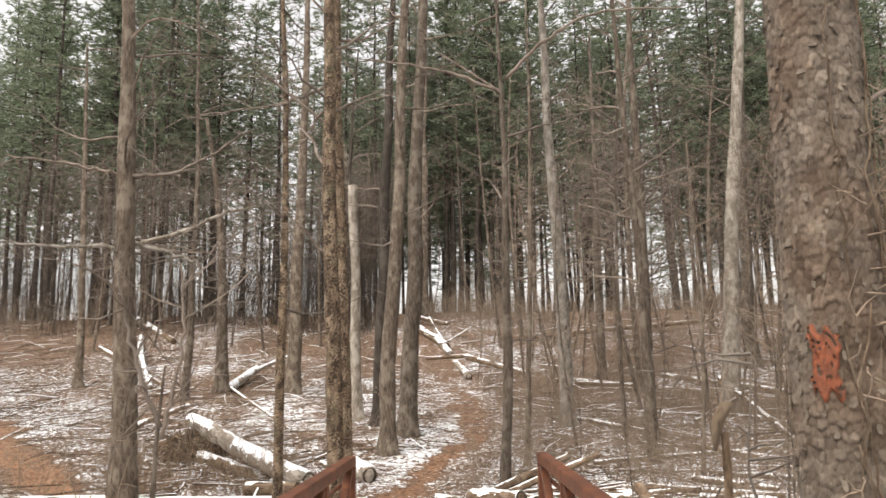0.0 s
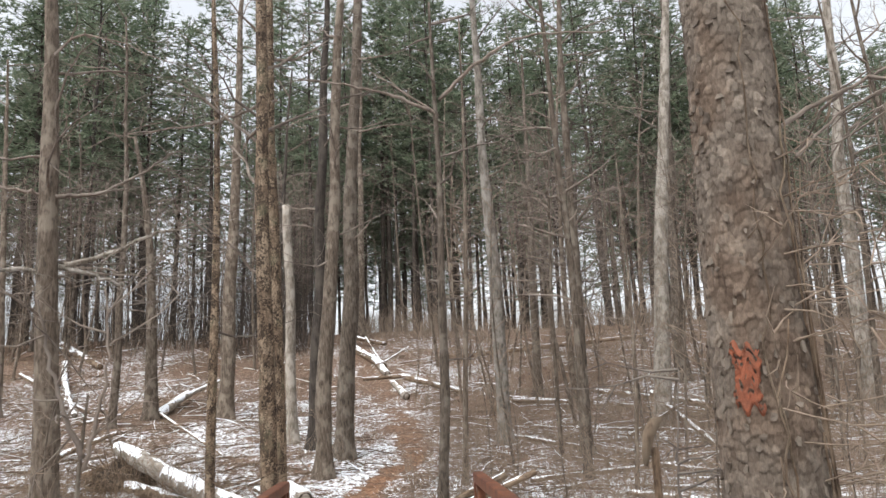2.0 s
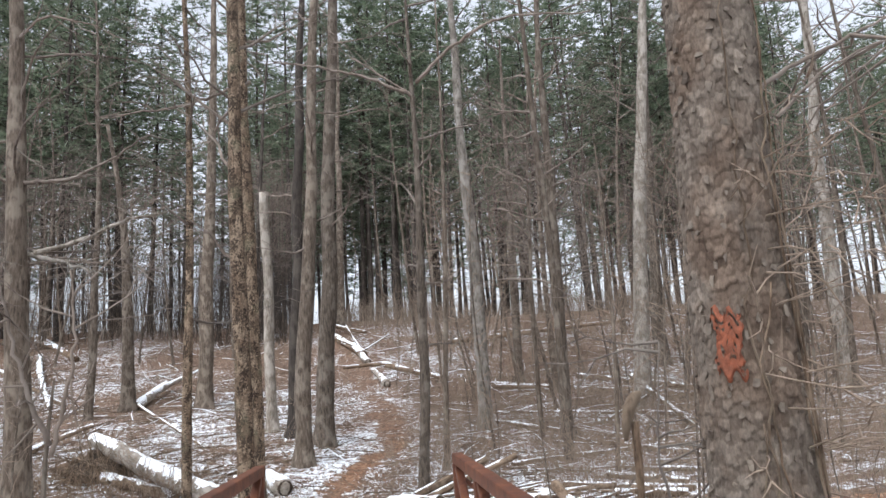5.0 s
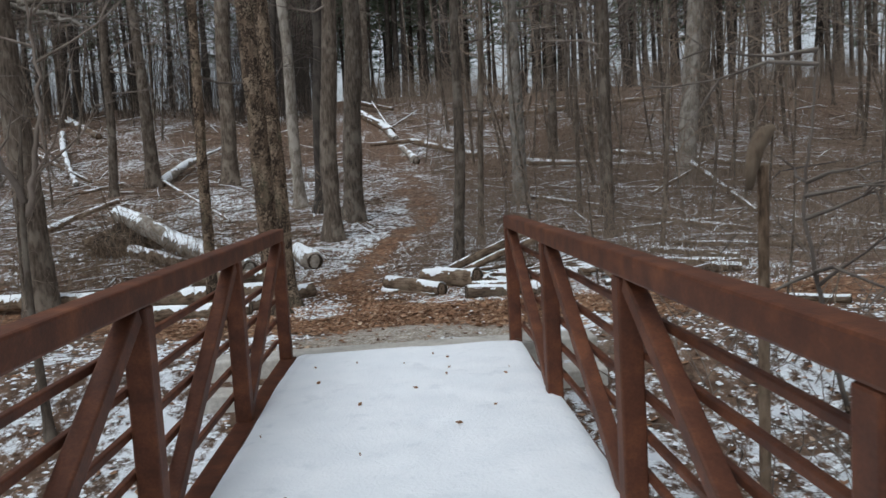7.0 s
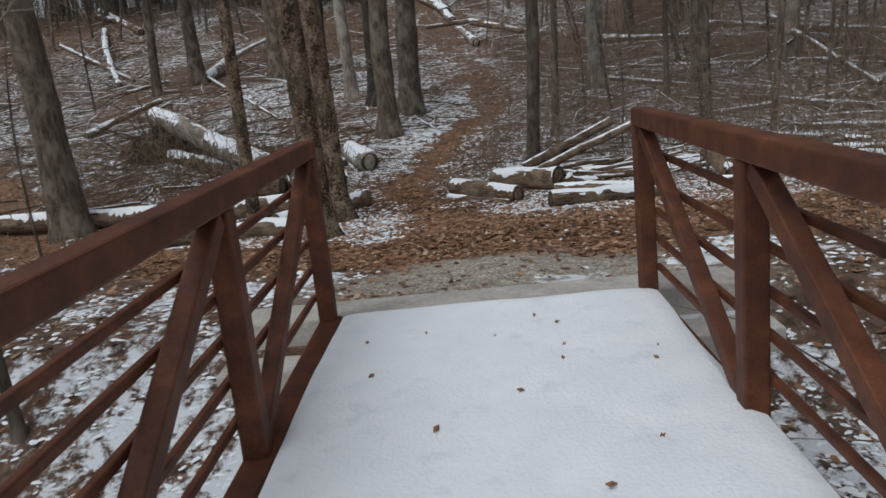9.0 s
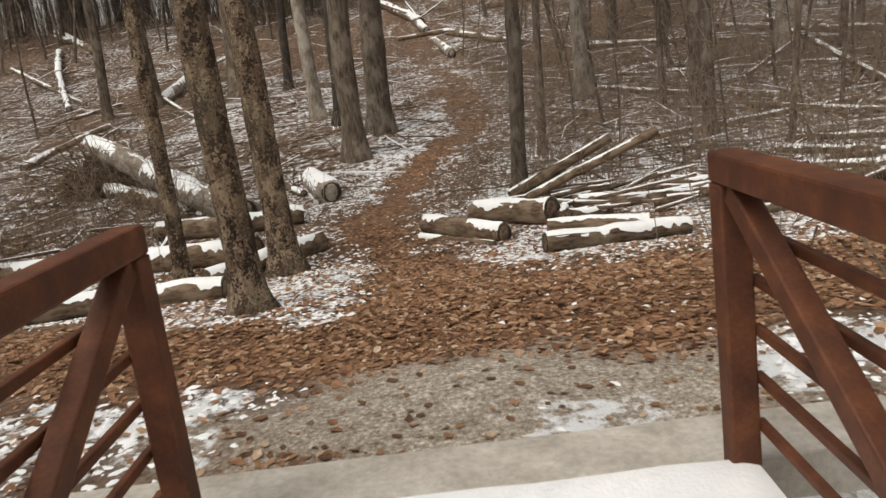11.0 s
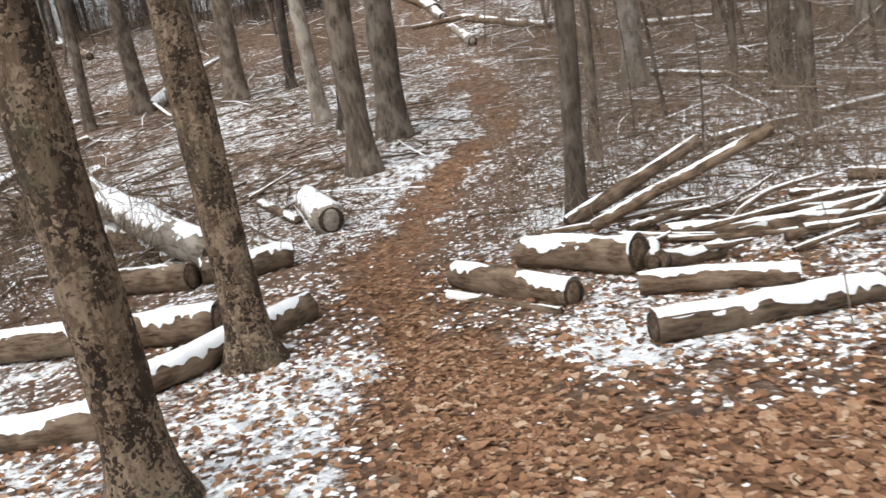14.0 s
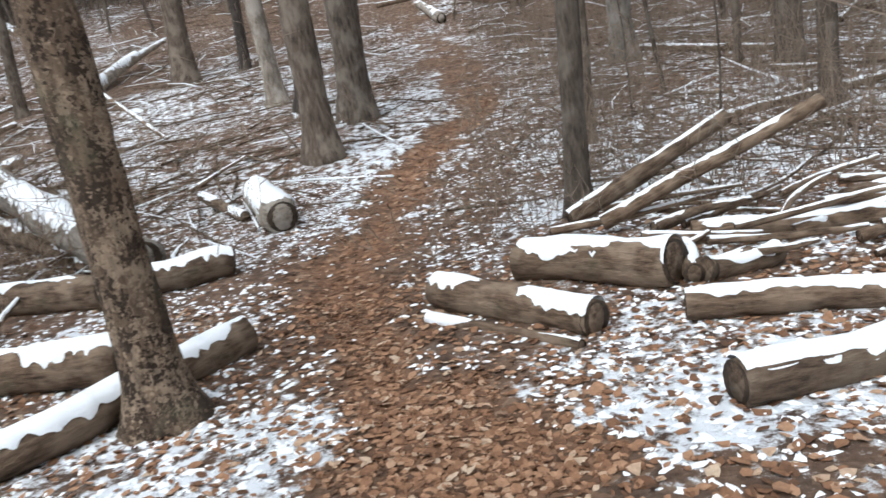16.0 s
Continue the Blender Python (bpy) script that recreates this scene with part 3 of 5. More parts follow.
# left of the trail
log("fallen_log", (-7.3, 13.9), (-3.25, 9.6), 0.2, 0.24, "long pale fallen trunk propped on its roots, snow on top", (0.75, 0.02), LOG_PALE, 1.15, 0.1, seed=1)
log("fallen_log", (-6.9, 13.1), (-4.5, 11.0), 0.16, 0.14, "fallen limb under the long pale trunk, snowy", (0, 0), DEADWOOD, 1.1, seed=2)
log("fallen_log", (-2.62, 12.3), (-1.98, 10.75), 0.2, 0.21, "short sawn log with a dark cut end, snowy", (0, 0), LOG_PALE, 1.3, seed=3)
log("fallen_log", (-4.5, 9.35), (-3.35, 8.95), 0.15, 0.17, "short thick log with a dark cut end beside the trail", seed=4)
log("fallen_log", (-4.25, 10.5), (-3.5, 10.05), 0.1, 0.1, "short snowy log stub in the pile", seed=5)
log("fallen_log", (-3.3, 9.15), (-2.3, 9.5), 0.15, 0.15, "snowy log pointing to the trail", seed=6)
log("fallen_log", (-9.0, 8.3), (-2.45, 7.05), 0.13, 0.17, "long straight fallen log with an even snow ridge", seed=7)
log("fallen_log", (-2.72, 5.75), (-1.68, 7.2), 0.12, 0.13, "barkless log resting behind the mottled tree, snowy top", seed=8)
log("fallen_log", (-4.7, 5.1), (-2.3, 5.0), 0.13, 0.12, "weathered log with its upper side under snow", seed=9)
log("fallen_log", (-3.5, 12.9), (-2.65, 11.6), 0.07, 0.07, "flat half log beside the short sawn one, snowy", snow=1.5, seed=67)
# right of the trail
log("fallen_log", (-0.34, 7.42), (0.6, 6.48), 0.125, 0.125, "short hollow log bounding the trail bend, snowy", seed=10)
log("fallen_log", (0.35, 7.82), (1.25, 7.0), 0.165, 0.165, "short thick brown log with a flat snow cap", seed=11)
log("fallen_log", (1.41, 6.9), (1.97, 7.15), 0.085, 0.08, "small snowy branch log", seed=12)
log("fallen_log", (1.33, 6.92), (1.5, 7.6), 0.075, 0.07, "small crooked log stub", seed=13)
log("fallen_log", (1.1, 6.4), (2.2, 6.1), 0.1, 0.09, "grey grooved log with light snow", seed=14)
log("fallen_log", (0.9, 5.13), (2.42, 5.42), 0.11, 0.1, "straight log with a dark end and thick snow", seed=15)
log("fallen_log", (0.88, 8.82), (2.45, 9.15), 0.085, 0.075, "bare leaning pole resting on the log pile", (0.05, 0.68), DEADWOOD, 0.5, seed=16)
log("fallen_log", (1.12, 8.6), (2.98, 8.45), 0.07, 0.06, "long thin leaning pole on the log pile", (0.05, 0.8), DEADWOOD, 0.8, seed=17)
log("fallen_log", (-0.42, 7.1), (0.45, 6.25), 0.045, 0.045, "half-buried thin log under snow", (-0.03, -0.03), snow=1.9, seed=18)
log("fallen_log", (3.0, 8.2), (6.3, 9.05), 0.075, 0.06, "long thin fallen trunk with snow", seed=19)
log("fallen_log", (1.64, 7.85), (3.38, 7.55), 0.09, 0.07, "broken limb in the log pile, part snowy", seed=20)
log("fallen_log", (3.42, 7.05), (3.56, 6.35), 0.1, 0.095, "short mossy log propped on the pile, snowy", (0.25, 0.0), seed=21)
log("fallen_log", (4.7, 7.5), (6.0, 7.1), 0.09, 0.08, "fallen log in the snowy brush", seed=22)
log("fallen_log", (3.25, 6.05), (3.95, 6.0), 0.062, 0.06, "short piece of limb in the snow", seed=23)
log("fallen_log", (2.3, 7.62), (4.9, 8.1), 0.065, 0.055, "thin decaying log across the pile with broken snow", (0, 0.12), snow=0.7, seed=24)
# up the slope
log("fallen_log", (0.1, 29.8), (0.66, 26.6), 0.13, 0.17, "pale fallen trunk across the upper trail", material=LOG_PALE, seed=25)
log("fallen_log", (-2.3, 38.5), (-0.4, 33.0), 0.2, 0.22, "dark fallen trunk with broken limbs up the slope", seed=26)
log("fallen_log", (0.6, 30.8), (3.3, 27.3), 0.13, 0.12, "fallen limb beside the upper trail, lightly snowed", seed=27)
log("fallen_log", (2.5, 34.5), (15.3, 37.2), 0.14, 0.1, "long dark log lying along the slope", snow=0.6, seed=28)
log("fallen_log", (5.1, 25.6), (12.2, 20.6), 0.1, 0.08, "long thin fallen trunk in the brush", snow=0.8, seed=29)
log("fallen_log", (9.6, 20.5), (9.2, 13.4), 0.1, 0.06, "grey dead limb propped in the brush", (0.7, 0.1), snow=0.8, seed=32)
log("fallen_log", (7.4, 16.5), (10.8, 20.0), 0.06, 0.05, "thin dead limb in the brush", (0, 0.6), snow=0.6, seed=33)
log("fallen_log", (4.2, 19.0), (11.5, 17.0), 0.08, 0.06, "thin fallen trunk in the snowy brush", seed=35)
log("fallen_log", (3.5, 12.2), (8.5, 13.4), 0.07, 0.06, "thin fallen limb in the snowy brush", seed=36)

log("fallen_log", (4.1, 9.25), (6.3, 7.5), 0.08, 0.07, "fallen trunk among brush, snowy ridge", seed=37)
log("fallen_log", (3.8, 2.1), (4.65, 1.4), 0.05, 0.045, "short snowy limb beside the creek bank", seed=38)
log("fallen_log", (6.0, 10.9), (8.9, 9.8), 0.065, 0.055, "thin snowy trunk in the brush", seed=39)
log("fallen_log", (5.4, 10.3), (6.8, 9.0), 0.08, 0.06, "short snowy limb in the brush", seed=40)
log("fallen_log", (0.9, 31.0), (-1.4, 30.9), 0.11, 0.09, "dark log across the upper trail", snow=0.7, seed=45)
log("fallen_log", (-2.4, 40.4), (-0.3, 37.6), 0.13, 0.1, "broken limb at the trail top", (0.3, 0.3), snow=0.8, seed=46)
log("fallen_log", (5.0, 14.0), (8.5, 12.7), 0.05, 0.04, "thin branch lying in the brush", seed=47)
log("fallen_log", (5.1, 25.0), (8.0, 23.0), 0.09, 0.08, "fallen limb on the upper slope, snowy", seed=48)

log("fallen_log", (-0.9, 35.5), (-0.2, 31.4), 0.16, 0.17, "pale broken trunk above the trail log", material=LOG_PALE, seed=51)
log("broken_branch", (-0.7, 34.2), (-2.4, 34.8), 0.06, 0.03, "broken limb of the upper fallen trunk", (0.2, 0.9), group="broken branches", seed=52)
log("broken_branch", (-0.6, 34.0), (-1.4, 36.8), 0.06, 0.03, "broken limb of the upper fallen trunk", (0.2, 1.0), group="broken branches", seed=53)
log("broken_branch", (-0.3, 33.6), (1.0, 35.0), 0.05, 0.03, "broken limb of the upper fallen trunk", (0.2, 0.7), group="broken branches", seed=54)
log("fallen_log", (-20.5, 42.0), (-15.4, 34.6), 0.2, 0.16, "fallen trunk on the open slope, snowy", seed=61)
log("broken_branch", (-17.6, 35.5), (-13.07, 25.5), 0.16, 0.1, "long pale dead branch lying down the slope", (0.05, 0.05), LOG_PALE, 1.1, 0.12, "broken branches", 62)
log("fallen_log", (-9.4, 24.6), (-9.0, 27.6), 0.2, 0.16, "thick pale broken limb, snowy on top", (0.0, 0.25), LOG_PALE, 1.4, seed=31)
log("broken_branch", (-9.0, 27.5), (-7.9, 29.6), 0.12, 0.05, "upturned end of the pale broken limb", (0.25, 0.5), LOG_PALE, 1.2, group="broken branches", seed=32)
log("broken_branch", (-10.1, 26.0), (-5.3, 17.4), 0.06, 0.035, "long thin straight dead branch on the slope", (0.15, 0.0), snow=1.0, group="broken branches", seed=42)
log("broken_branch", (-18.5, 33.2), (-15.5, 29.6), 0.1, 0.08, "fallen branch on the far slope, snowy", group="broken branches", seed=63)
log("broken_branch", (-10.7, 17.3), (-9.6, 20.4), 0.11, 0.07, "rotten limb beside the root plate, snowy", (0, 0.2), group="broken branches", seed=64)
log("fallen_log", (-19.2, 34.0), (-12.7, 26.1), 0.09, 0.07, "dark fallen limb on the slope, snowy", snow=0.9, seed=44)
log("fallen_log", (-20.0, 40.5), (-16.9, 36.8), 0.16, 0.13, "fallen trunk below the hilltop, snowy", seed=45)
log("broken_branch", (-12.4, 24.2), (-11.2, 25.6), 0.07, 0.05, "short dead branch on the slope, snowy", group="broken branches", seed=65)
log("fallen_log", (6.2, 13.6), (8.6, 12.5), 0.07, 0.06, "snow-topped limb on the brushy slope", seed=68)
log("fallen_log", (3.5, 17.9), (5.9, 15.0), 0.08, 0.06, "snow-topped fallen trunk on the brushy slope", seed=69)
log("fallen_log", (8.9, 25.7), (13.6, 20.8), 0.12, 0.1, "long snow-topped trunk across the upper slope", seed=70)
log("fallen_log", (-8.5, 14.6), (-7.3, 15.8), 0.11, 0.09, "snowy limb behind the root plate", (0.1, 0.3), group="fallen logs", seed=66)
pile = np.random.default_rng(77)
for k in range(19):
    x, y = pile.uniform(1.3, 5.2), pile.uniform(6.6, 9.6)
    a, h = pile.uniform(-0.6, 0.9), pile.uniform(0.3, 0.8)
    log("broken_branch", (x - h * math.cos(a), y - h * math.sin(a)), (x + h * math.cos(a), y + h * math.sin(a)), pile.uniform(0.02, 0.04), 0.015, "broken brown branch in the log pile, dusted with snow",
        (pile.uniform(0, 0.1), pile.uniform(0, 0.2)), DEADWOOD, 0.9, pile.uniform(-0.1, 0.1), "broken branches", 80 + k)
for k in range(14):
    x, y = pile.uniform(1.2, 3.6), pile.uniform(7.0, 8.6)
    a, h = pile.uniform(-0.4, 0.7), pile.uniform(0.25, 0.7)
    log("broken_branch", (x - h * math.cos(a), y - h * math.sin(a)), (x + h * math.cos(a), y + h * math.sin(a)), pile.uniform(0.025, 0.05), 0.02, "broken brown branch in the log pile, dusted with snow",
        (pile.uniform(0, 0.15), pile.uniform(0, 0.3)), DEADWOOD, 0.9, pile.uniform(-0.1, 0.1), "broken branches", 130 + k)
for k in range(12):
    x, y = pile.uniform(-6.8, -2.6), pile.uniform(8.2, 13.5)
    a, h = pile.uniform(0, 6.28), pile.uniform(0.3, 0.9)
    log("broken_branch", (x - h * math.cos(a), y - h * math.sin(a)), (x + h * math.cos(a), y + h * math.sin(a)), pile.uniform(0.02, 0.045), 0.015, "broken brown branch among the cut logs, dusted with snow",
        (pile.uniform(0, 0.1), pile.uniform(0, 0.25)), DEADWOOD, 0.9, pile.uniform(-0.1, 0.1), "broken branches", 100 + k)


# ---- trees ----
def limb(out, p, d, length, r, depth, rs, droop=0.0, fork=3):
    """Adds the sticks of one limb and its twigs to the lists in out."""
    n = max(3, int(length / 0.45)) if depth else max(2, int(length / 0.3))
    step = length / n
    for i in range(n):
        d = d + rs.normal(0, 0.21 if depth else 0.28, 3) + np.array([0, 0, droop])
        d = d / np.linalg.norm(d)
        q = p + d * step
        ra, rb = r * (1 - 0.8 * i / n), r * (1 - 0.8 * (i + 1) / n)
        out.append((p, q, ra, rb))
        if depth and i > 0:
            for _ in range(rs.integers(1, fork)):
                e = d + rs.normal(0, 0.6, 3) + np.array([0, 0, 0.1])
                limb(out, q, e / np.linalg.norm(e), length * rs.uniform(0.25, 0.5), max(rb * 0.6, 0.006), depth - 1, rs, droop, fork)
        p = q


def stick_soup(out, sides=3):
    s = Soup()
    big = [o for o in out if o[2] > 0.02]
    small = [o for o in out if o[2] <= 0.02]
    for group, k in ((big, 6), (small, sides)):
        if group:
            s.sticks([o[0] for o in group], [o[1] for o in group], [o[2] for o in group], [o[3] for o in group], k)
    return s


def trunk_soup(height, r, lean=0.0, bend=0.0, seed=0, sides=16, step=0.35, flare=0.7, top=0.25, wobble=0.06):
    """A tapered trunk that flares at its foot; returns its soup and its centre line."""
    n = int(height / step)
    z = np.concatenate([[-0.25, -0.1, 0, 0.08, 0.18, 0.3], np.linspace(0.45, height, n)])
    rad = r * (1 + flare * np.exp(-np.maximum(z, 0) / (r * 1.3))) * (1 - (1 - top) * np.clip(z / height, 0, 1))
    x = np.tan(radians(lean)) * z + bend * np.sin(z / height * 3) + (vnoise(z, z * 0 + seed, 2.5, seed) - 0.5) * r * 0.7
    y = (vnoise(z, z * 0 + seed, 3.1, seed + 2) - 0.5) * r * 0.7
    pts = np.stack([x - x[2], y - y[2], z], -1)
    s = Soup()
    s.tube(pts, rad, sides, True, wobble, seed)
    return s, pts, rad


def tree(name, label, x, y, r, height, bark_mat, lean=0.0, bend=0.0, seed=0, limbs=10, low=3.0, size=2.2, sides=14, step=0.35, flare=0.4, top=0.25, group="trees of the wood", dig=0.0, joined=False):
    thing = tagged(new(name), label, "tree", group)
    thing.location = (x, y, gz(x, y) - dig)
    s, pts, rad = trunk_soup(height, r, lean, bend, seed, sides, step, flare, top)
    part("trunk", s, bark_mat, thing)
    rs = np.random.default_rng(seed + 100)
    every = []
    for i in range(limbs):
        z = low + (height - low) * (i + rs.uniform(0, 1)) / limbs
        p = np.array([np.interp(z, pts[:, 2], pts[:, k]) for k in range(3)])
        a = rs.uniform(0, 2 * np.pi)
        d = np.array([np.cos(a), np.sin(a), rs.uniform(-0.1, 0.7)])
        out = []
        limb(out, p, d / np.linalg.norm(d), size * rs.uniform(0.6, 1.3), min(r * 0.25, 0.032) if not joined else min(max(r * 0.34, 0.022), 0.04), 2, rs)
        if joined:
            every += out
        else:
            part("limb", stick_soup(out), TWIG, thing, "bare grey-brown limb with twigs")
    if every:
        tagged(part("twig_crown", stick_soup(every), TWIG, thing, "bare grey-brown branches and fine twigs"), kind="stuff")
    return thing


# the mottled trees beside the trail
tree("mottled_tree", "leaning tree with flaky mottled bark at the trail edge", -1.7, 3.68, 0.135, 13, BARK_MOTTLED, -1.2, 0, 1, 9, 4.5, 2.4, 28, 0.09, 0.8, 0.45, "mottled trees")
cut_tree = tree("mottled_tree", "mottled dark-barked tree standing among the cut logs", -1.95, 6.25, 0.16, 13, BARK_MOTTLED, -0.9, 0, 2, 9, 4.5, 2.4, 28, 0.09, 0.7, 0.45, "mottled trees")
tree("mottled_tree", "slim mottled tree behind the cut logs", -3.17, 6.3, 0.095, 11, BARK_MOTTLED, -0.5, 0.1, 3, 8, 3.5, 2.0, 20, 0.12, 0.6, 0.4, "mottled trees")
creek_tree = tree("grey_tree", "straight brown-grey tree beside the creek bank", -6.4, 7.4, 0.265, 16, BARK_GREY, -2.6, 0, 4, 14, 3.5, 3.0, 18, 0.2)
crooked = tree("grey_tree", "crooked dark young tree beside the footbridge", -2.8, -0.4, 0.04, 2.4, BARK_GREY, 1.0, -0.06, 5, 0, 1.4, 1.8, 12, 0.15)
tree("dark_tree", "short crooked dark tree on the slope", -9.7, 24.6, 0.28, 12, BARK_GREY, -5, 0.4, 6, 14, 3, 3.2)
tree("dead_snag", "pale broken snag without a crown", -3.32, 19.0, 0.19, 8.2, BARK_PALE, -0.8, 0, 7, 1, 8.0, 1.2, 14, 0.3, 0.5, 0.8)
tree("twin_tree", "grey tree of a close group beside the trail", -1.84, 13.65, 0.23, 18, BARK_GREY, 3.3, 0, 8, 12, 5, 2.6, 18, 0.2, 0.5, 0.35, "close group of trees")
tree("twin_tree", "stout grey tree of a close group beside the trail", -1.43, 15.9, 0.29, 19, BARK_GREY, 2.5, 0, 9, 12, 6, 2.8, 18, 0.2, 0.45, 0.35, "close group of trees")
tree("twin_tree", "dark tree at the back of a close group", -2.45, 17.6, 0.23, 18, BARK_PINE, 2, 0, 10, 10, 6, 2.4, 14, 0.3, 0.6, 0.35, "close group of trees")
pile_tree = tree("slim_tree", "slim dark tree beside the log pile", 1.08, 9.4, 0.125, 12, BARK_GREY, 0.5, 0.12, 11, 10, 3.0, 2.0, 16, 0.15)
tree("slim_tree", "slim young tree behind the log pile", 1.85, 12.4, 0.085, 13, BARK_GREY, 2, 0.1, 12, 10, 3.0, 1.8)
tall_birch = tree("birch_tree", "tall pale-topped tree with peeling bark", 3.57, 16.9, 0.23, 21, BARK_PALE, -0.9, -0.1, 13, 10, 7, 2.4, 16, 0.3)
tree("birch_tree", "tall pale crooked tree with peeling bark", 9.4, 19.0, 0.31, 22, BARK_PALE, 7.3, -0.3, 14, 12, 6, 3.0, 16, 0.3)
tree("birch_tree", "pale crooked tree on the far side of the wood", 18.55, 21.5, 0.34, 24, BARK_PALE, 3.0, -0.2, 15, 12, 6, 3.2, 16, 0.3)
tree("grey_tree", "grey tree on the upper slope", 6.4, 26, 0.2, 16, BARK_GREY, 1, 0, 16, 12, 4, 2.6)
tree("grey_tree", "grey tree standing in the brush", 5.55, 14.5, 0.19, 17, BARK_GREY, 1, 0, 17, 14, 3, 2.6, 16, 0.25)
tree("grey_tree", "stout brown tree on the upper slope", 13.4, 27.3, 0.33, 20, BARK_GREY, 3, 0, 18, 12, 5, 3.2)
tree("grey_tree", "straight grey tree on the open slope", -6.7, 24.4, 0.31, 20, BARK_GREY, 1.5, 0, 19, 14, 5, 3.2)
tree("grey_tree", "slim tree in the thicket", -10.6, 22.8, 0.16, 17, BARK_GREY, -0.5, 0.2, 20, 16, 3, 2.8)
tree("grey_tree", "slim tree beside the side trail", -16.4, 26.0, 0.19, 16, BARK_GREY, -2, 0.1, 21, 14, 3, 2.8)
tree("grey_tree", "grey tree below the hilltop", -1.9, 42.5, 0.3, 20, BARK_GREY, 1, 0, 22, 10, 6, 2.8)
tree("grey_tree", "thin tree in the brush", 5.6, 10.2, 0.06, 8, BARK_GREY, 1.5, 0.15, 23, 12, 1.5, 1.5)


tree("dark_tree", "slim dark tree on the snowy slope", -5.0, 24.4, 0.15, 15, BARK_PINE, 4, 0, 24, 12, 3, 2.6)


def bough(owner, line, r, seed, label, twigs=5, material=None):
    """A long limb of a tree along a few turning points, with twigs."""
    rs = np.random.default_rng(seed)
    o = np.array(owner.location)
    pts = np.array(line, float) - o
    t = np.linspace(0, len(pts) - 1, 5 * len(pts))
    fine = np.stack([np.interp(t, np.arange(len(pts)), pts[:, k]) for k in range(3)], -1) + rs.normal(0, min(0.025, r * 0.35), (len(t), 3))
    s = Soup()
    s.tube(fine, np.linspace(r, r * 0.35, len(t)), 7)
    out = []
    for i in range(twigs):
        p = fine[rs.integers(4, len(t))]
        d = rs.normal(0, 1, 3) * np.array([1, 1, 0.6])
        limb(out, p, d / np.linalg.norm(d), rs.uniform(0.4, 1.2), 0.012, 1, rs)
    if out:
        s.sticks([o[0] for o in out], [o[1] for o in out], [o[2] for o in out], [o[3] for o in out], 4)
    part("limb", s, material or TWIG, owner, label)


bough(creek_tree, [(-6.45, 7.4, 4.6), (-7.0, 7.3, 4.72), (-7.7, 7.2, 4.7), (-9, 7.0, 4.8)], 0.06, 1, "long pale dead limb", 10, BARK_PALE)
bough(creek_tree, [(-6.4, 7.4, 4.78), (-5.7, 7.3, 4.56), (-5.0, 7.2, 4.3)], 0.06, 2, "pale broken dead limb", 8, BARK_PALE)
bough(creek_tree, [(-6.3, 7.4, 4.78), (-5.2, 7.3, 5.05), (-4.5, 7.3, 5.37), (-3.8, 7.2, 5.44)], 0.055, 3, "crooked pale dead limb", 16, BARK_PALE)
bough(creek_tree, [(-6.5, 7.4, 6.2), (-7.1, 7.3, 6.3), (-7.8, 7.2, 6.46), (-9, 7.0, 6.6)], 0.045, 4, "long thin bare limb", 16)
bough(creek_tree, [(-6.5, 7.4, 6.2), (-5.65, 7.3, 6.22), (-5.0, 7.2, 6.45), (-4.1, 7.1, 7.0)], 0.045, 5, "long upturned bare limb", 18)
bough(pile_tree, [(1.35, 9.4, 8.6), (0.26, 9.3, 9.07), (-0.8, 9.2, 9.27), (-1.9, 9.1, 9.4)], 0.045, 6, "long arching bare limb", 9)
bough(pile_tree, [(1.4, 9.4, 8.95), (2.2, 9.3, 9.73), (3.06, 9.2, 10.3), (3.9, 9.1, 10.5), (5.7, 9.0, 10.5)], 0.05, 7, "long arching bare limb", 9)
bough(tall_birch, [(3.45, 16.9, 6.3), (4.13, 16.7, 6.3), (4.9, 16.6, 6.4), (5.8, 16.5, 6.3)], 0.035, 8, "thin pale side limb", 5)
bough(cut_tree, [(-1.95, 6.2, 7.7), (-2.8, 6.1, 7.3), (-3.4, 6.0, 7.1), (-4.6, 5.8, 6.9)], 0.035, 9, "thin bare limb", 14)


bough(crooked, [(-2.8, -0.4, 1.4), (-2.95, -0.42, 1.75), (-3.1, -0.45, 2.2), (-3.25, -0.5, 2.9)], 0.03, 31, "leaning upper limb", 9)
bough(crooked, [(-2.8, -0.4, 1.3), (-2.68, -0.4, 1.8), (-2.6, -0.42, 2.3), (-2.66, -0.4, 3.0)], 0.025, 32, "upright upper limb", 9)
stem = tree("sapling", "thin dark curving stem beside the footbridge", 2.3, -2.75, 0.016, 1.2, BARK_MOTTLED, -6, 0, 33, 0, 1, 1, 8, 0.1, 0.4, 0.8, "saplings of the thicket")
bough(stem, [(2.18, -2.75, 0.15), (2.05, -2.76, 0.7), (1.97, -2.78, 1.1), (1.98, -2.8, 1.45), (2.04, -2.8, 1.9)], 0.014, 34, "thin dark upper stem", 9)


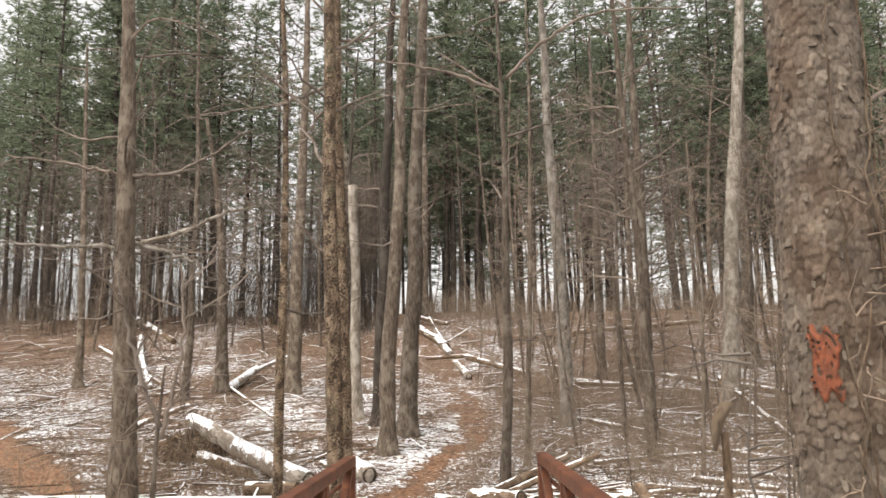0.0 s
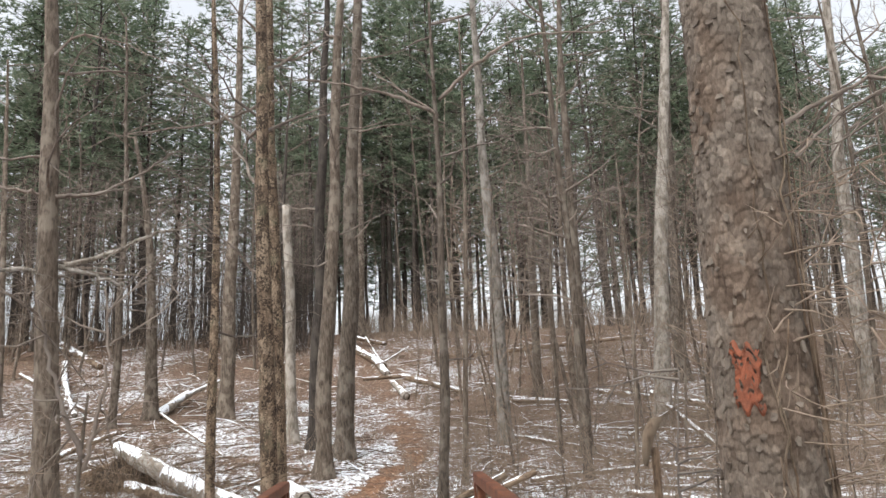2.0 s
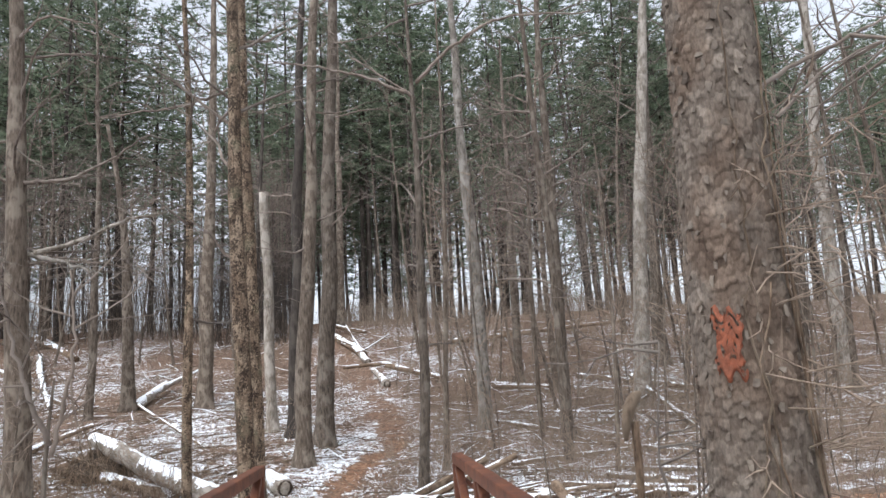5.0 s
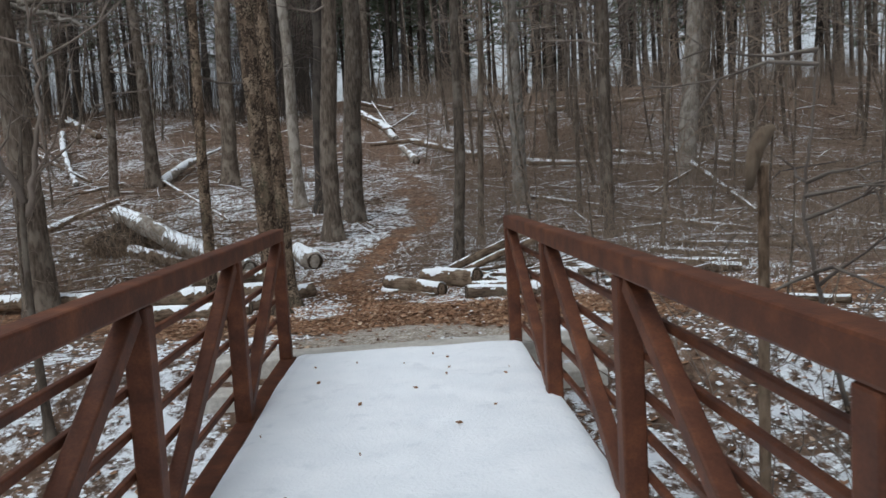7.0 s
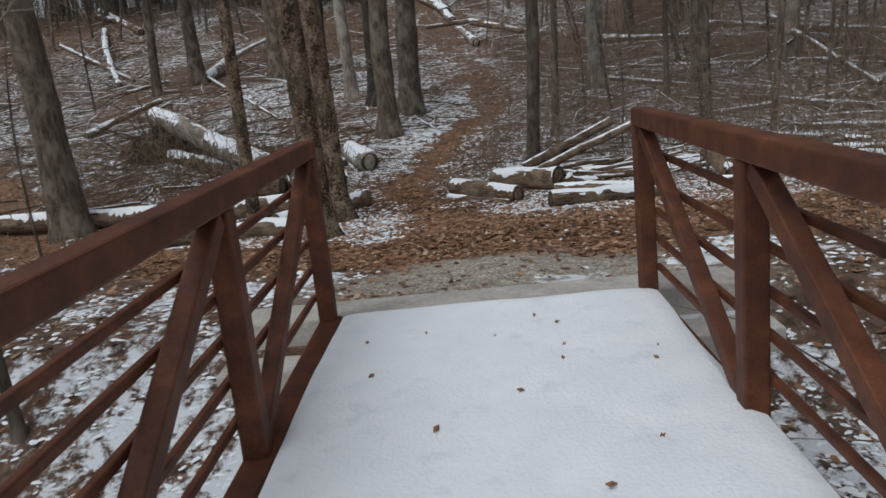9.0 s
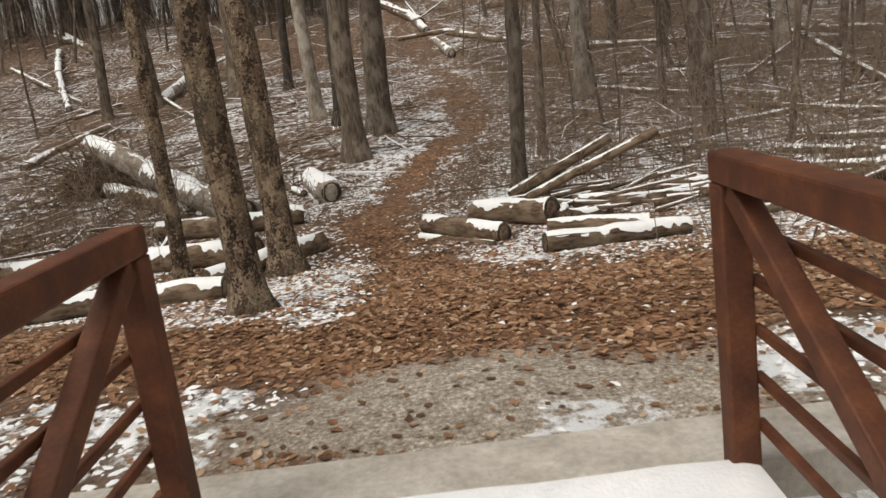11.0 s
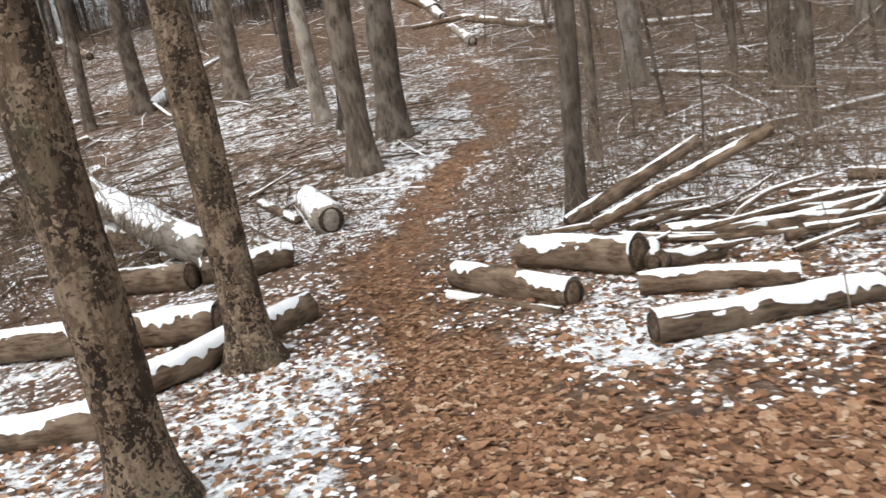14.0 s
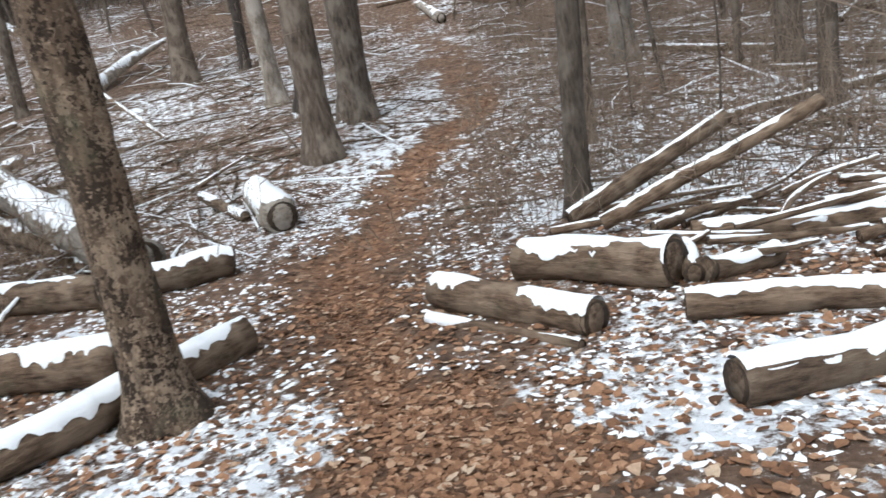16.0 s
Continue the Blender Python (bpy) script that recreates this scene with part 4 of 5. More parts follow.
# the great tree beside the bridge, with its trail blaze
def blaze_tree():
    thing = tagged(new("blazed_tree"), "large tree with peeling plated bark and an orange trail blaze", "tree")
    bx, by = 1.995, -4.22
    zb = gz(bx, by)
    thing.location = (bx, by, zb)
    s, pts, rad = trunk_soup(15, 0.268, -0.8, 0, 41, 44, 0.07, 0.5, 0.35, 0.035)
    zs = pts[:, 2]
    # scaly plates: each cell of a jittered net stands out and tips by its own amount
    sides, cw, ch = 250, 0.043, 0.05
    zf = np.concatenate([np.arange(-0.2, 5.6, 0.009), np.arange(5.6, 15, 0.12)])
    rf = np.interp(zf, zs, rad)
    around = int(2 * np.pi * 0.255 / cw)
    A_, Z_ = np.meshgrid(np.arange(sides) * 2 * np.pi / sides, zf)
    U = A_ / (2 * np.pi) * around
    W = Z_ / ch + 0.8 * (vnoise(U, Z_ * 9, 1.4, 81) - 0.5)
    Uw = U + 0.9 * (vnoise(Z_ * 14, U, 1.2, 82) - 0.5) * np.clip(np.minimum(U, around - U), 0, 1)

    def pick(i, j, k):
        h = np.sin(np.mod(i, around) * 127.1 + j * 311.7 + k * 74.7) * 43758.5453
        return h - np.floor(h)
    near1, near2 = np.full(U.shape, 9.0), np.full(U.shape, 9.0)
    ident, below = np.zeros(U.shape), np.zeros(U.shape)
    for di in (-1, 0, 1):
        for dj in (-1, 0, 1):
            i, j = np.floor(Uw) + di, np.floor(W) + dj
            ox, oy = i + 0.15 + 0.7 * pick(i, j, 1), j + 0.15 + 0.7 * pick(i, j, 2)
            d = np.hypot(Uw - ox, W - oy)
            first = d < near1
            near2 = np.where(first, near1, np.minimum(near2, d))
            ident, below = np.where(first, pick(i, j, 3), ident), np.where(first, oy - W, below)
            near1 = np.where(first, d, near1)
    tip = np.mod(ident * 7.3, 1) - 0.25
    out = 0.009 * ident + 0.013 * tip * below - 0.004 * np.exp(-((near2 - near1) / 0.1) ** 2) * 1.6 + 0.008 * (vnoise(U, Z_, 0.4, 84) - 0.5)
    R_ = rf[:, None] * (1 + 0.05 * (vnoise(np.cos(A_) * 2 + 9, Z_ + np.sin(A_) * 2, 0.9, 83) - 0.5)) + out
    V = np.stack([np.interp(Z_, zs, pts[:, 0]) + R_ * np.cos(A_), np.interp(Z_, zs, pts[:, 1]) + R_ * np.sin(A_), Z_], -1)
    k = np.arange(U.size).reshape(U.shape)
    nxt = np.roll(k, -1, axis=1)
    s = Soup()
    s.add(V.reshape(-1, 3), np.stack([k[:-1], nxt[:-1], nxt[1:], k[1:]], -1).reshape(-1, 4).tolist())
    trunk = part("trunk", s, BARK_BROWN, thing)
    shade = trunk.data.attributes.new("plate", "FLOAT", "POINT")
    shade.data.foreach_set("value", np.clip(0.25 + 0.6 * ident + 0.5 * (vnoise(U, Z_ * 20, 3.0, 86) - 0.5), 0, 1).reshape(-1).astype(np.float32))

    def surf(a, z, off):
        c = np.array([np.interp(z, zs, pts[:, 0]), np.interp(z, zs, pts[:, 1]), z])
        rr = np.interp(z, zs, rad) + 0.004 + off
        return c + rr * np.array([math.cos(a), math.sin(a), 0])
    rs = np.random.default_rng(5)
    plates = Soup()
    z = 0.15
    while z < 7.0:
        around = np.interp(z, zs, rad) * 2 * np.pi
        count = int(around / 0.047)
        for i in range(count):
            if rs.uniform() < 0.78:
                continue
            a = (i + rs.uniform(-0.4, 0.4) + 0.5 * rs.integers(0, 2)) * 2 * np.pi / count
            base, h, w = z + rs.uniform(-0.022, 0.022), rs.uniform(0.02, 0.055), rs.uniform(0.007, 0.019) / (around / (2 * np.pi))
            lift, curl, k = rs.uniform(0.006, 0.017), rs.uniform(0.002, 0.01), rs.normal(0, 0.34, 8)
            if rs.uniform() < 0.3:
                lift, curl = curl, lift
            rim = [(-0.75 + k[0], 0.05 + 0.2 * abs(k[1]), lift), (0.1 + k[2], -0.08, lift * 1.1), (0.8 + k[3], 0.1, lift), (1.0, 0.55 + k[4] * 0.6, 0.007), (0.6 + k[5], 0.95, curl), (-0.35 + k[6], 1.08, curl),
                   (-1.0, 0.5 + k[7] * 0.6, 0.006)]
            v = [surf(a + w * u, base + h * f, o) for u, f, o in rim] + [surf(a + w * k[1], base + h * 0.5, 0.009)]
            v += [surf(a + w * u * 0.9, base + h * (0.5 + (f - 0.5) * 0.9), -0.004) for u, f, o in rim]
            plates.add(v, [(j, (j + 1) % 7, 7) for j in range(7)] + [(j, 8 + j, 8 + (j + 1) % 7, (j + 1) % 7) for j in range(7)])
        z += 0.046
    p = part("flaky_bark", plates, FLAKE, thing, "loose curling bark flakes", False)
    tagged(p, kind="stuff")
    paint = Soup()
    us, vs = np.linspace(-1, 1, 15), np.linspace(0, 1, 22)
    V = []
    for v in vs:
        wl_, wr = 0.95 + 0.1 * math.sin(v * 9) + rs.normal(0, 0.08), 0.95 + 0.12 * math.sin(v * 7 + 2) + rs.normal(0, 0.08)
        for u in us:
            a = BLAZE_A + 0.27 * (u * (wl_ if u < 0 else wr))
            V.append(surf(a, BLAZE_Z + 0.31 * v - zb + 0.03 * math.sin(u * 6), 0.015 + rs.uniform(0, 0.012) - (0.014 if abs(u) == 1 or v in (0, 1) else 0)))
    k = np.arange(22 * 15).reshape(22, 15)
    whole = np.stack([k[:-1, :-1], k[:-1, 1:], k[1:, 1:], k[1:, :-1]], -1).reshape(-1, 4).tolist()
    paint.add(V, [f for i, f in enumerate(whole) if rs.uniform() > 0.1 + 0.35 * abs(i % 14 - 6.5) / 6.5 * abs(i // 14 - 10) / 10])
    part("paint_blaze", paint, BLAZE, thing, "faded orange painted trail blaze")
    # vines that climb the trunk
    for i in range(11):
        line, a = [], -1.75 + 0.25 * i + rs.uniform(-0.2, 0.2)
        for z in np.arange(0.0, rs.uniform(2.5, 6), 0.09):
            a += rs.normal(0.0, 0.07)
            line.append(surf(a, z, 0.012 + 0.015 * abs(math.sin(z * 3 + i))))
        v = Soup()
        v.tube(line, np.linspace(0.009, 0.004, len(line)), 5)
        part("vine", v, DEADWOOD, thing, "thin brown climbing vine")
    out = []
    for i in range(60):
        z, a = rs.uniform(0.5, 3.9), rs.uniform(-2.0, 0.6)
        d = np.array([math.cos(a), math.sin(a), rs.uniform(-0.3, 0.5)])
        limb(out, surf(a, z, 0), d / np.linalg.norm(d), rs.uniform(0.3, 0.8), 0.0055, 1, rs)
    tagged(part("vine_tangle", stick_soup(out), TWIG_DARK, thing, "tangle of thin vine twigs"), kind="stuff")
    out = []
    for i in range(9):
        z, a = rs.uniform(6.8, 14), rs.uniform(0, 6.28)
        d = np.array([math.cos(a), math.sin(a), 0.4])
        limb(out, surf(a, z, -0.1), d / np.linalg.norm(d), rs.uniform(1.5, 3), 0.06, 2, rs)
    tagged(part("twig_crown", stick_soup(out), TWIG, thing), kind="stuff")
    return thing


BLAZE_A, BLAZE_Z = radians(-131), 1.635
blazed = blaze_tree()
bough(blazed, [(2.1, -4.3, 3.05), (2.44, -4.3, 3.23), (2.67, -4.28, 3.34), (2.9, -4.25, 3.46), (3.6, -4.2, 3.8)], 0.014, 21, "thin bare side limb", 4)
bough(blazed, [(2.2, -4.35, 2.9), (2.5, -4.3, 3.15), (2.8, -4.3, 3.3), (3.2, -4.2, 3.4)], 0.01, 22, "thin bare side limb", 4)
stub = tree("broken_stub", "thin broken stub with a dark rotten top", 1.93, -2.36, 0.032, 2.33, DEADWOOD, 1.2, 0, 51, 0, 1, 1, 10, 0.1, 0.4, 0.9)
knob = Soup()
knob.tube([(-0.04, 0, 2.2), (-0.03, 0, 2.3), (0.0, 0, 2.42), (0.05, 0, 2.5), (0.1, 0, 2.53)], [0.02, 0.045, 0.055, 0.05, 0.02], 9, True, 0.2, 5)
part("rotten_top", knob, DEADWOOD, stub, "dark brown rotten knob")


# ---- thicket trees and pines farther off ----
def bare_kind(seed, height, r, limbs, low, size, material):
    t = tree("bare_tree", "slim bare tree of the winter wood", 0, 0, r, height, material, 0, 0.4, seed, limbs, low, size, 8, 0.9, 0.4, 0.25, "bare trees", 0.0, True)
    return t


def far_enough(x, y):
    if y < 13 and abs(x) < 4.5:
        return False
    return trail(x, y) < 0.2 and abs(x - np.interp(y, TRAIL_Y, TRAIL_X)) > 1.3


kinds = [bare_kind(60, 15, 0.09, 13, 4.2, 2.2, BARK_GREY), bare_kind(61, 12, 0.06, 14, 3.6, 1.9, BARK_GREY), bare_kind(62, 17, 0.13, 13, 4.5, 2.6, BARK_GREY),
         bare_kind(63, 9, 0.045, 12, 3.0, 1.7, BARK_GREY), bare_kind(64, 14, 0.08, 13, 4.0, 2.4, BARK_GREY)]
rs = np.random.default_rng(17)
count = 0
spots = []
while count < 46:
    y = rs.uniform(10, 46)
    x = rs.uniform(-0.9, 1.1) * (y + 9) * 0.68
    if not far_enough(x, y) or any((x - a) ** 2 + (y - b) ** 2 < 1.6 for a, b in spots):
        continue
    if (abs(x) < 2.2 and y < 30) or (x < 0 and y < 33) or (x > 0 and y < 20 and count % 2):
        continue
    spots.append((x, y))
    k = kinds[count % 5] if x > -4 else kinds[(count * 2) % 5]
    m = Matrix.Translation((x, y, gz(x, y))) @ pose(0, 0, 0, rs.normal(0, 3), rs.normal(0, 3), rs.uniform(0, 360))
    if count < 5:
        kinds[count].matrix_basis = m
    else:
        copy_thing(k, m)
    count += 1

spreading = [bare_kind(65, 9.5, 0.06, 24, 4.0, 2.7, BARK_GREY), bare_kind(66, 11, 0.07, 26, 4.6, 2.9, BARK_GREY)]
count = 0
while count < 36:
    y = rs.uniform(33, 46) if count % 3 else rs.uniform(14, 36)
    x = rs.uniform(-0.95, -0.1) * (y + 9) * 0.6 if count % 3 else rs.uniform(0.3, 1.0) * (y + 9) * 0.6
    if not far_enough(x, y) or (-9 < x < 0 and y < 14.5):
        continue
    m = Matrix.Translation((x, y, gz(x, y))) @ pose(0, 0, 0, rs.normal(0, 5), rs.normal(0, 5), rs.uniform(0, 360))
    if count < 2:
        spreading[count].matrix_basis = m
    else:
        copy_thing(spreading[count % 2], m)
    count += 1

for k in range(55):
    x, y = rs.uniform(-34, 44), rs.uniform(44, 60)
    copy_thing(kinds[k % 5], Matrix.Translation((x, y, gz(x, y))) @ pose(0, 0, 0, rs.normal(0, 2), rs.normal(0, 2), rs.uniform(0, 360)))


def pine(seed, height, r, low):
    thing = tagged(new("pine_tree"), "tall dark pine with a bare trunk and a green crown", "tree", "pines on the hilltop")
    s, pts, rad = trunk_soup(height, r, 0, 0.1, seed, 8, 1.2, 0.3, 0.2)
    part("trunk", s, BARK_PINE, thing)
    rs = np.random.default_rng(seed)
    out, tufts = [], Soup()
    V, F = [], []
    for i in range(9):
        z = rs.uniform(3.0, low)
        a = rs.uniform(0, 6.28)
        d = np.array([math.cos(a), math.sin(a), rs.uniform(-0.3, 0.15)])
        limb(out, np.array([0, 0, z]), d, rs.uniform(0.6, 2.0), 0.02, 1, rs)
    for i in range(58):
        f = i / 58
        z = low + (height - low) * f
        reach = (1 - f) ** 0.6 * 4.2 * rs.uniform(0.5, 1.15) + 0.5
        a = i * 2.399 + rs.uniform(-0.4, 0.4)
        d = np.array([math.cos(a), math.sin(a), rs.uniform(-0.1, 0.35)])
        out.append((np.array([0, 0, z]), np.array([0, 0, z]) + d * reach, 0.035, 0.01))
        for j in range(11):
            u = 0.25 + 0.8 * j / 11
            c = np.array([0, 0, z]) + d * reach * u + rs.normal(0, 0.32, 3)
            for _ in range(6):
                e = rs.normal(0, 1, 3)
                e[2] = abs(e[2]) * 0.6
                e = e / np.linalg.norm(e) * rs.uniform(0.3, 0.65)
                w = np.cross(e, rs.normal(0, 1, 3))
                w = w / np.linalg.norm(w) * 0.055
                V += [c - w, c + w, c + e]
                F.append((len(V) - 3, len(V) - 2, len(V) - 1))
    tufts.add(V, F)
    tagged(part("bough_tangle", stick_soup(out), BARK_PINE, thing), kind="stuff")
    tagged(part("crown", tufts, NEEDLE, thing, "dark green needle crown", False), kind="stuff")
    return thing


pines = [pine(70, 27, 0.19, 9.5), pine(71, 31, 0.22, 12), pine(72, 25, 0.16, 8), pine(73, 29, 0.19, 11)]
count, spots = 0, []
while count < 150:
    y = rs.uniform(43, 84)
    x = rs.uniform(-0.85, 1.15) * (y + 8) * 0.74
    if any((x - a) ** 2 + (y - b) ** 2 < 3.2 for a, b in spots):
        continue
    spots.append((x, y))
    m = Matrix.Translation((x, y, gz(x, y))) @ pose(0, 0, 0, rs.normal(0, 1), rs.normal(0, 1), rs.uniform(0, 360))
    if count < 4:
        pines[count].matrix_basis = m
    else:
        copy_thing(pines[count % 4], m)
    count += 1

for k in range(20):
    x, y = (rs.uniform(-46, -6), rs.uniform(40, 58)) if k < 9 else (rs.uniform(-4, 16), rs.uniform(48, 62))
    copy_thing(pines[k % 4], Matrix.Translation((x, y, gz(x, y))) @ pose(0, 0, 0, rs.normal(0, 1), rs.normal(0, 1), rs.uniform(0, 360)))


for k in range(34):
    x, y = rs.uniform(-16, 34), rs.uniform(62, 96)
    copy_thing(pines[k % 4], Matrix.Translation((x, y, gz(x, y))) @ pose(0, 0, 0, rs.normal(0, 1), rs.normal(0, 1), rs.uniform(0, 360)))


for k in range(12):
    x, y = rs.uniform(22, 48), rs.uniform(44, 76)
    copy_thing(pines[k % 4], Matrix.Translation((x, y, gz(x, y))) @ pose(0, 0, 0, rs.normal(0, 1), rs.normal(0, 1), rs.uniform(0, 360)))
# unseen trees beside and behind the bridge, added to block low sky light
count = 0
while count < 110:
    x, y = rs.uniform(-42, 42), rs.uniform(-52, 22)
    if abs(x) < np.interp(y, [-52, -16, -12, 22], [3.0, 4.0, 12.0, 30.0]):
        continue
    m = Matrix.Translation((x, y, gz(x, y) - 0.05)) @ pose(0, 0, 0, rs.normal(0, 2), rs.normal(0, 2), rs.uniform(0, 360))
    copy_thing(pines[count % 4] if count % 2 else kinds[count % 5], m)
    count += 1


# ---- brush and saplings ----
def shrub(seed, stems, height):
    rs = np.random.default_rng(seed)
    out = []
    for i in range(stems):
        p = np.array([rs.normal(0, 0.3), rs.normal(0, 0.3), -0.05])
        d = np.array([rs.normal(0, 0.22), rs.normal(0, 0.22), 1.0])
        limb(out, p, d / np.linalg.norm(d), height * rs.uniform(0.6, 1.1), 0.007, 2 if i % 2 else 1, rs, 0.0, 2)
    ob = part("shrub", stick_soup(out), TWIG_DARK, None)
    return tagged(ob, "leafless tangle of thin brown shrub stems", "shrub", "brush of the wood floor")


shrubs = [shrub(80, 6, 1.4), shrub(81, 8, 1.0), shrub(82, 5, 2.0), shrub(83, 9, 0.8), shrub(84, 6, 1.7)]
count = 0
while count < 290:
    y = rs.uniform(5, 40) if count % 3 else rs.uniform(5, 20)
    x = rs.uniform(-1, 1.1) * (y + 8) * 0.66
    if count % 5 < 4:
        x = abs(x)
    if trail(x, y) > 0.1 or abs(x - np.interp(y, TRAIL_Y, TRAIL_X)) < 0.9 or (y < 8.5 and -4 < x < 3.5):
        continue
    m = Matrix.Translation((x, y, gz(x, y))) @ pose(0, 0, 0, 0, 0, rs.uniform(0, 360))
    if count < 5:
        shrubs[count].matrix_basis = m
    else:
        copy_thing(shrubs[count % 5], m)
    count += 1

for k, (x, y) in enumerate(((3.3, 1.2), (4.2, 3.9), (3.6, -1.2), (5.2, 0.2), (2.7, 4.6), (6.2, 3.6), (-4.2, 1.4), (-5.6, 3.2), (-4.8, 9.6), (-5.9, 11.4), (-7.8, 9.2), (4.6, 5.1), (-3.4, -0.6))):
    copy_thing(shrubs[k % 5], Matrix.Translation((x, y, gz(x, y))) @ pose(0, 0, 0, 0, 0, 47 * k))


def sapling(seed, height, r, limbs):
    thing = tagged(new("sapling"), "young leafless tree with a haze of fine brown twigs", "tree", "saplings of the thicket")
    s, pts, rad = trunk_soup(height, r, 0, 0.45, seed, 6, 0.7, 0.3, 0.2)
    part("stem", s, BARK_GREY, thing)
    rs = np.random.default_rng(seed)
    out = []
    for i in range(limbs):
        z = 0.9 + (height - 1.0) * (i / limbs) ** 0.8
        p = np.array([np.interp(z, pts[:, 2], pts[:, k]) for k in range(3)])
        a = i * 2.4 + rs.uniform(-0.5, 0.5)
        d = np.array([math.cos(a), math.sin(a), rs.uniform(0.1, 0.9)])
        limb(out, p, d / np.linalg.norm(d), rs.uniform(0.8, 2.1) * (1.1 - 0.5 * i / limbs), 0.019, 2, rs, 0.03)
    tagged(part("twig_crown", stick_soup(out), TWIG_DARK, thing, "fine brown twigs"), kind="stuff")
    return thing


saplings = [sapling(110, 7, 0.035, 22), sapling(111, 9, 0.045, 24), sapling(112, 5, 0.025, 18), sapling(113, 8, 0.04, 22), sapling(114, 10, 0.05, 24)]
count = 0
while count < 52:
    y = rs.uniform(12, 42)
    x = rs.uniform(-0.9, 1.1) * (y + 9) * 0.68
    if x < 0 and count % 3:
        x = -x
    if not far_enough(x, y) or (x < 0 and y < 32) or (abs(x) < 2.6 and y < 24) or (-9 < x < 0 and y < 15):
        continue
    m = Matrix.Translation((x, y, gz(x, y))) @ pose(0, 0, 0, rs.normal(0, 5), rs.normal(0, 5), rs.uniform(0, 360))
    if count < 5:
        saplings[count].matrix_basis = m
    else:
        copy_thing(saplings[count % 5], m)
    count += 1

for k in range(4):
    x, y = rs.uniform(-17, -8), rs.uniform(8.5, 24)
    if trail(x, y) < 0.1 and not (x > -9 and y < 15):
        copy_thing(saplings[k % 5], Matrix.Translation((x, y, gz(x, y))) @ pose(0, 0, 0, rs.normal(0, 6), rs.normal(0, 6), rs.uniform(0, 360)))
for k, (x, y, size) in enumerate(((3.7, 0.9, 0.42), (4.9, 3.9, 0.5), (5.8, 1.6, 0.5), (-5.0, 4.0, 0.45), (3.1, 5.9, 0.35), (2.6, 13.0, 0.5), (2.9, 10.6, 0.4))):
    copy_thing(saplings[k % 5], Matrix.Translation((x, y, gz(x, y))) @ pose(0, 0, 0, 4, -5, 60 * k) @ Matrix.Diagonal((size, size, size, 1)))


def undergrowth():
    """Thin dead stems standing all over the wood floor."""
    rs = np.random.default_rng(120)
    n = 40000
    y = rs.uniform(6, 44, n)
    x = rs.uniform(-0.9, 1.15, n) * (y + 9) * 0.78
    keep = (trail(x, y) < 0.05) & ((y > 9) | (np.abs(x) > 3.5)) & (np.abs(x - np.interp(y, TRAIL_Y, TRAIL_X)) > np.interp(y, [14, 20], [0.7, 0.35]))
    keep &= rs.uniform(0, 1, n) < np.where(x > 1, 0.8, 0.16) * np.where(y < 14, 0.6, 1.0) * (0.3 + 0.7 * vnoise(x, y, 2.5, 41))
    x, y = x[keep], y[keep]
    n = len(x)
    h = rs.uniform(0.25, 1.3, n)
    p = np.stack([x, y, ground_z(x, y) - 0.03], -1)
    d = np.stack([rs.normal(0, 0.25, n), rs.normal(0, 0.25, n), np.ones(n)], -1)
    q = p + d * h[:, None]
    out = Soup()
    out.sticks(p, q, np.full(n, 0.0045), np.full(n, 0.002))
    for k in range(2):
        f = rs.uniform(0.4, 0.9, n)[:, None]
        a = p + (q - p) * f
        e = d * 0.7 + rs.normal(0, 0.55, (n, 3))
        out.sticks(a, a + e * (h * rs.uniform(0.2, 0.5, n))[:, None], np.full(n, 0.003), np.full(n, 0.0015))
    tagged(part("undergrowth", out, TWIG_DARK, None), "dead brown stems standing through the snow", "undergrowth", kind="stuff")


undergrowth()


def brush(name, label, n, near, far, x_of, tall, r, twigs, seed, material=None):
    """Bare brown brush in uneven thickets between two depths of the wood."""
    rs = np.random.default_rng(seed)
    y = rs.uniform(near, far, n)
    x = rs.uniform(*x_of, n) * (y + 10)
    thick = vnoise(x, y, 3.0, seed - 78)
    keep = (rs.uniform(0, 1, n) < np.clip((thick - 0.3) * 1.8, 0.05, 1)) & (np.abs(x - np.interp(y, TRAIL_Y, TRAIL_X)) > 1.0)
    x, y, thick = x[keep], y[keep], thick[keep]
    n = len(x)
    h = rs.uniform(0.35, 1.15, n) * tall * (0.3 + 0.9 * thick)
    p = np.stack([x, y, ground_z(x, y) - 0.03], -1)
    d = np.stack([rs.normal(0, 0.16, n), rs.normal(0, 0.16, n), np.ones(n)], -1)
    q = p + d * h[:, None]
    out = Soup()
    out.sticks(p, q, np.full(n, r), np.full(n, r * 0.4))
    for k in range(twigs):
        a = p + (q - p) * rs.uniform(0.2, 0.97, n)[:, None]
        e = d * 0.5 + rs.normal(0, 0.6, (n, 3))
        b = a + e * (np.minimum(h, 2.4) * rs.uniform(0.2, 0.5, n))[:, None]
        out.sticks(a, b, np.full(n, r * 0.6), np.full(n, r * 0.25))
        a2 = a + (b - a) * rs.uniform(0.3, 0.8, n)[:, None]
        out.sticks(a2, a2 + (b - a) * 0.35 + rs.normal(0, 0.2, (n, 3)), np.full(n, r * 0.35), np.full(n, r * 0.2))
    tagged(part(name, out, material or TWIG_DARK, None), label, "brush", kind="stuff")


brush("hilltop_brush", "brown bare brush among the trunks on the hilltop", 9000, 38, 50, (-0.6, 0.66), 1.7, 0.011, 3, 121)
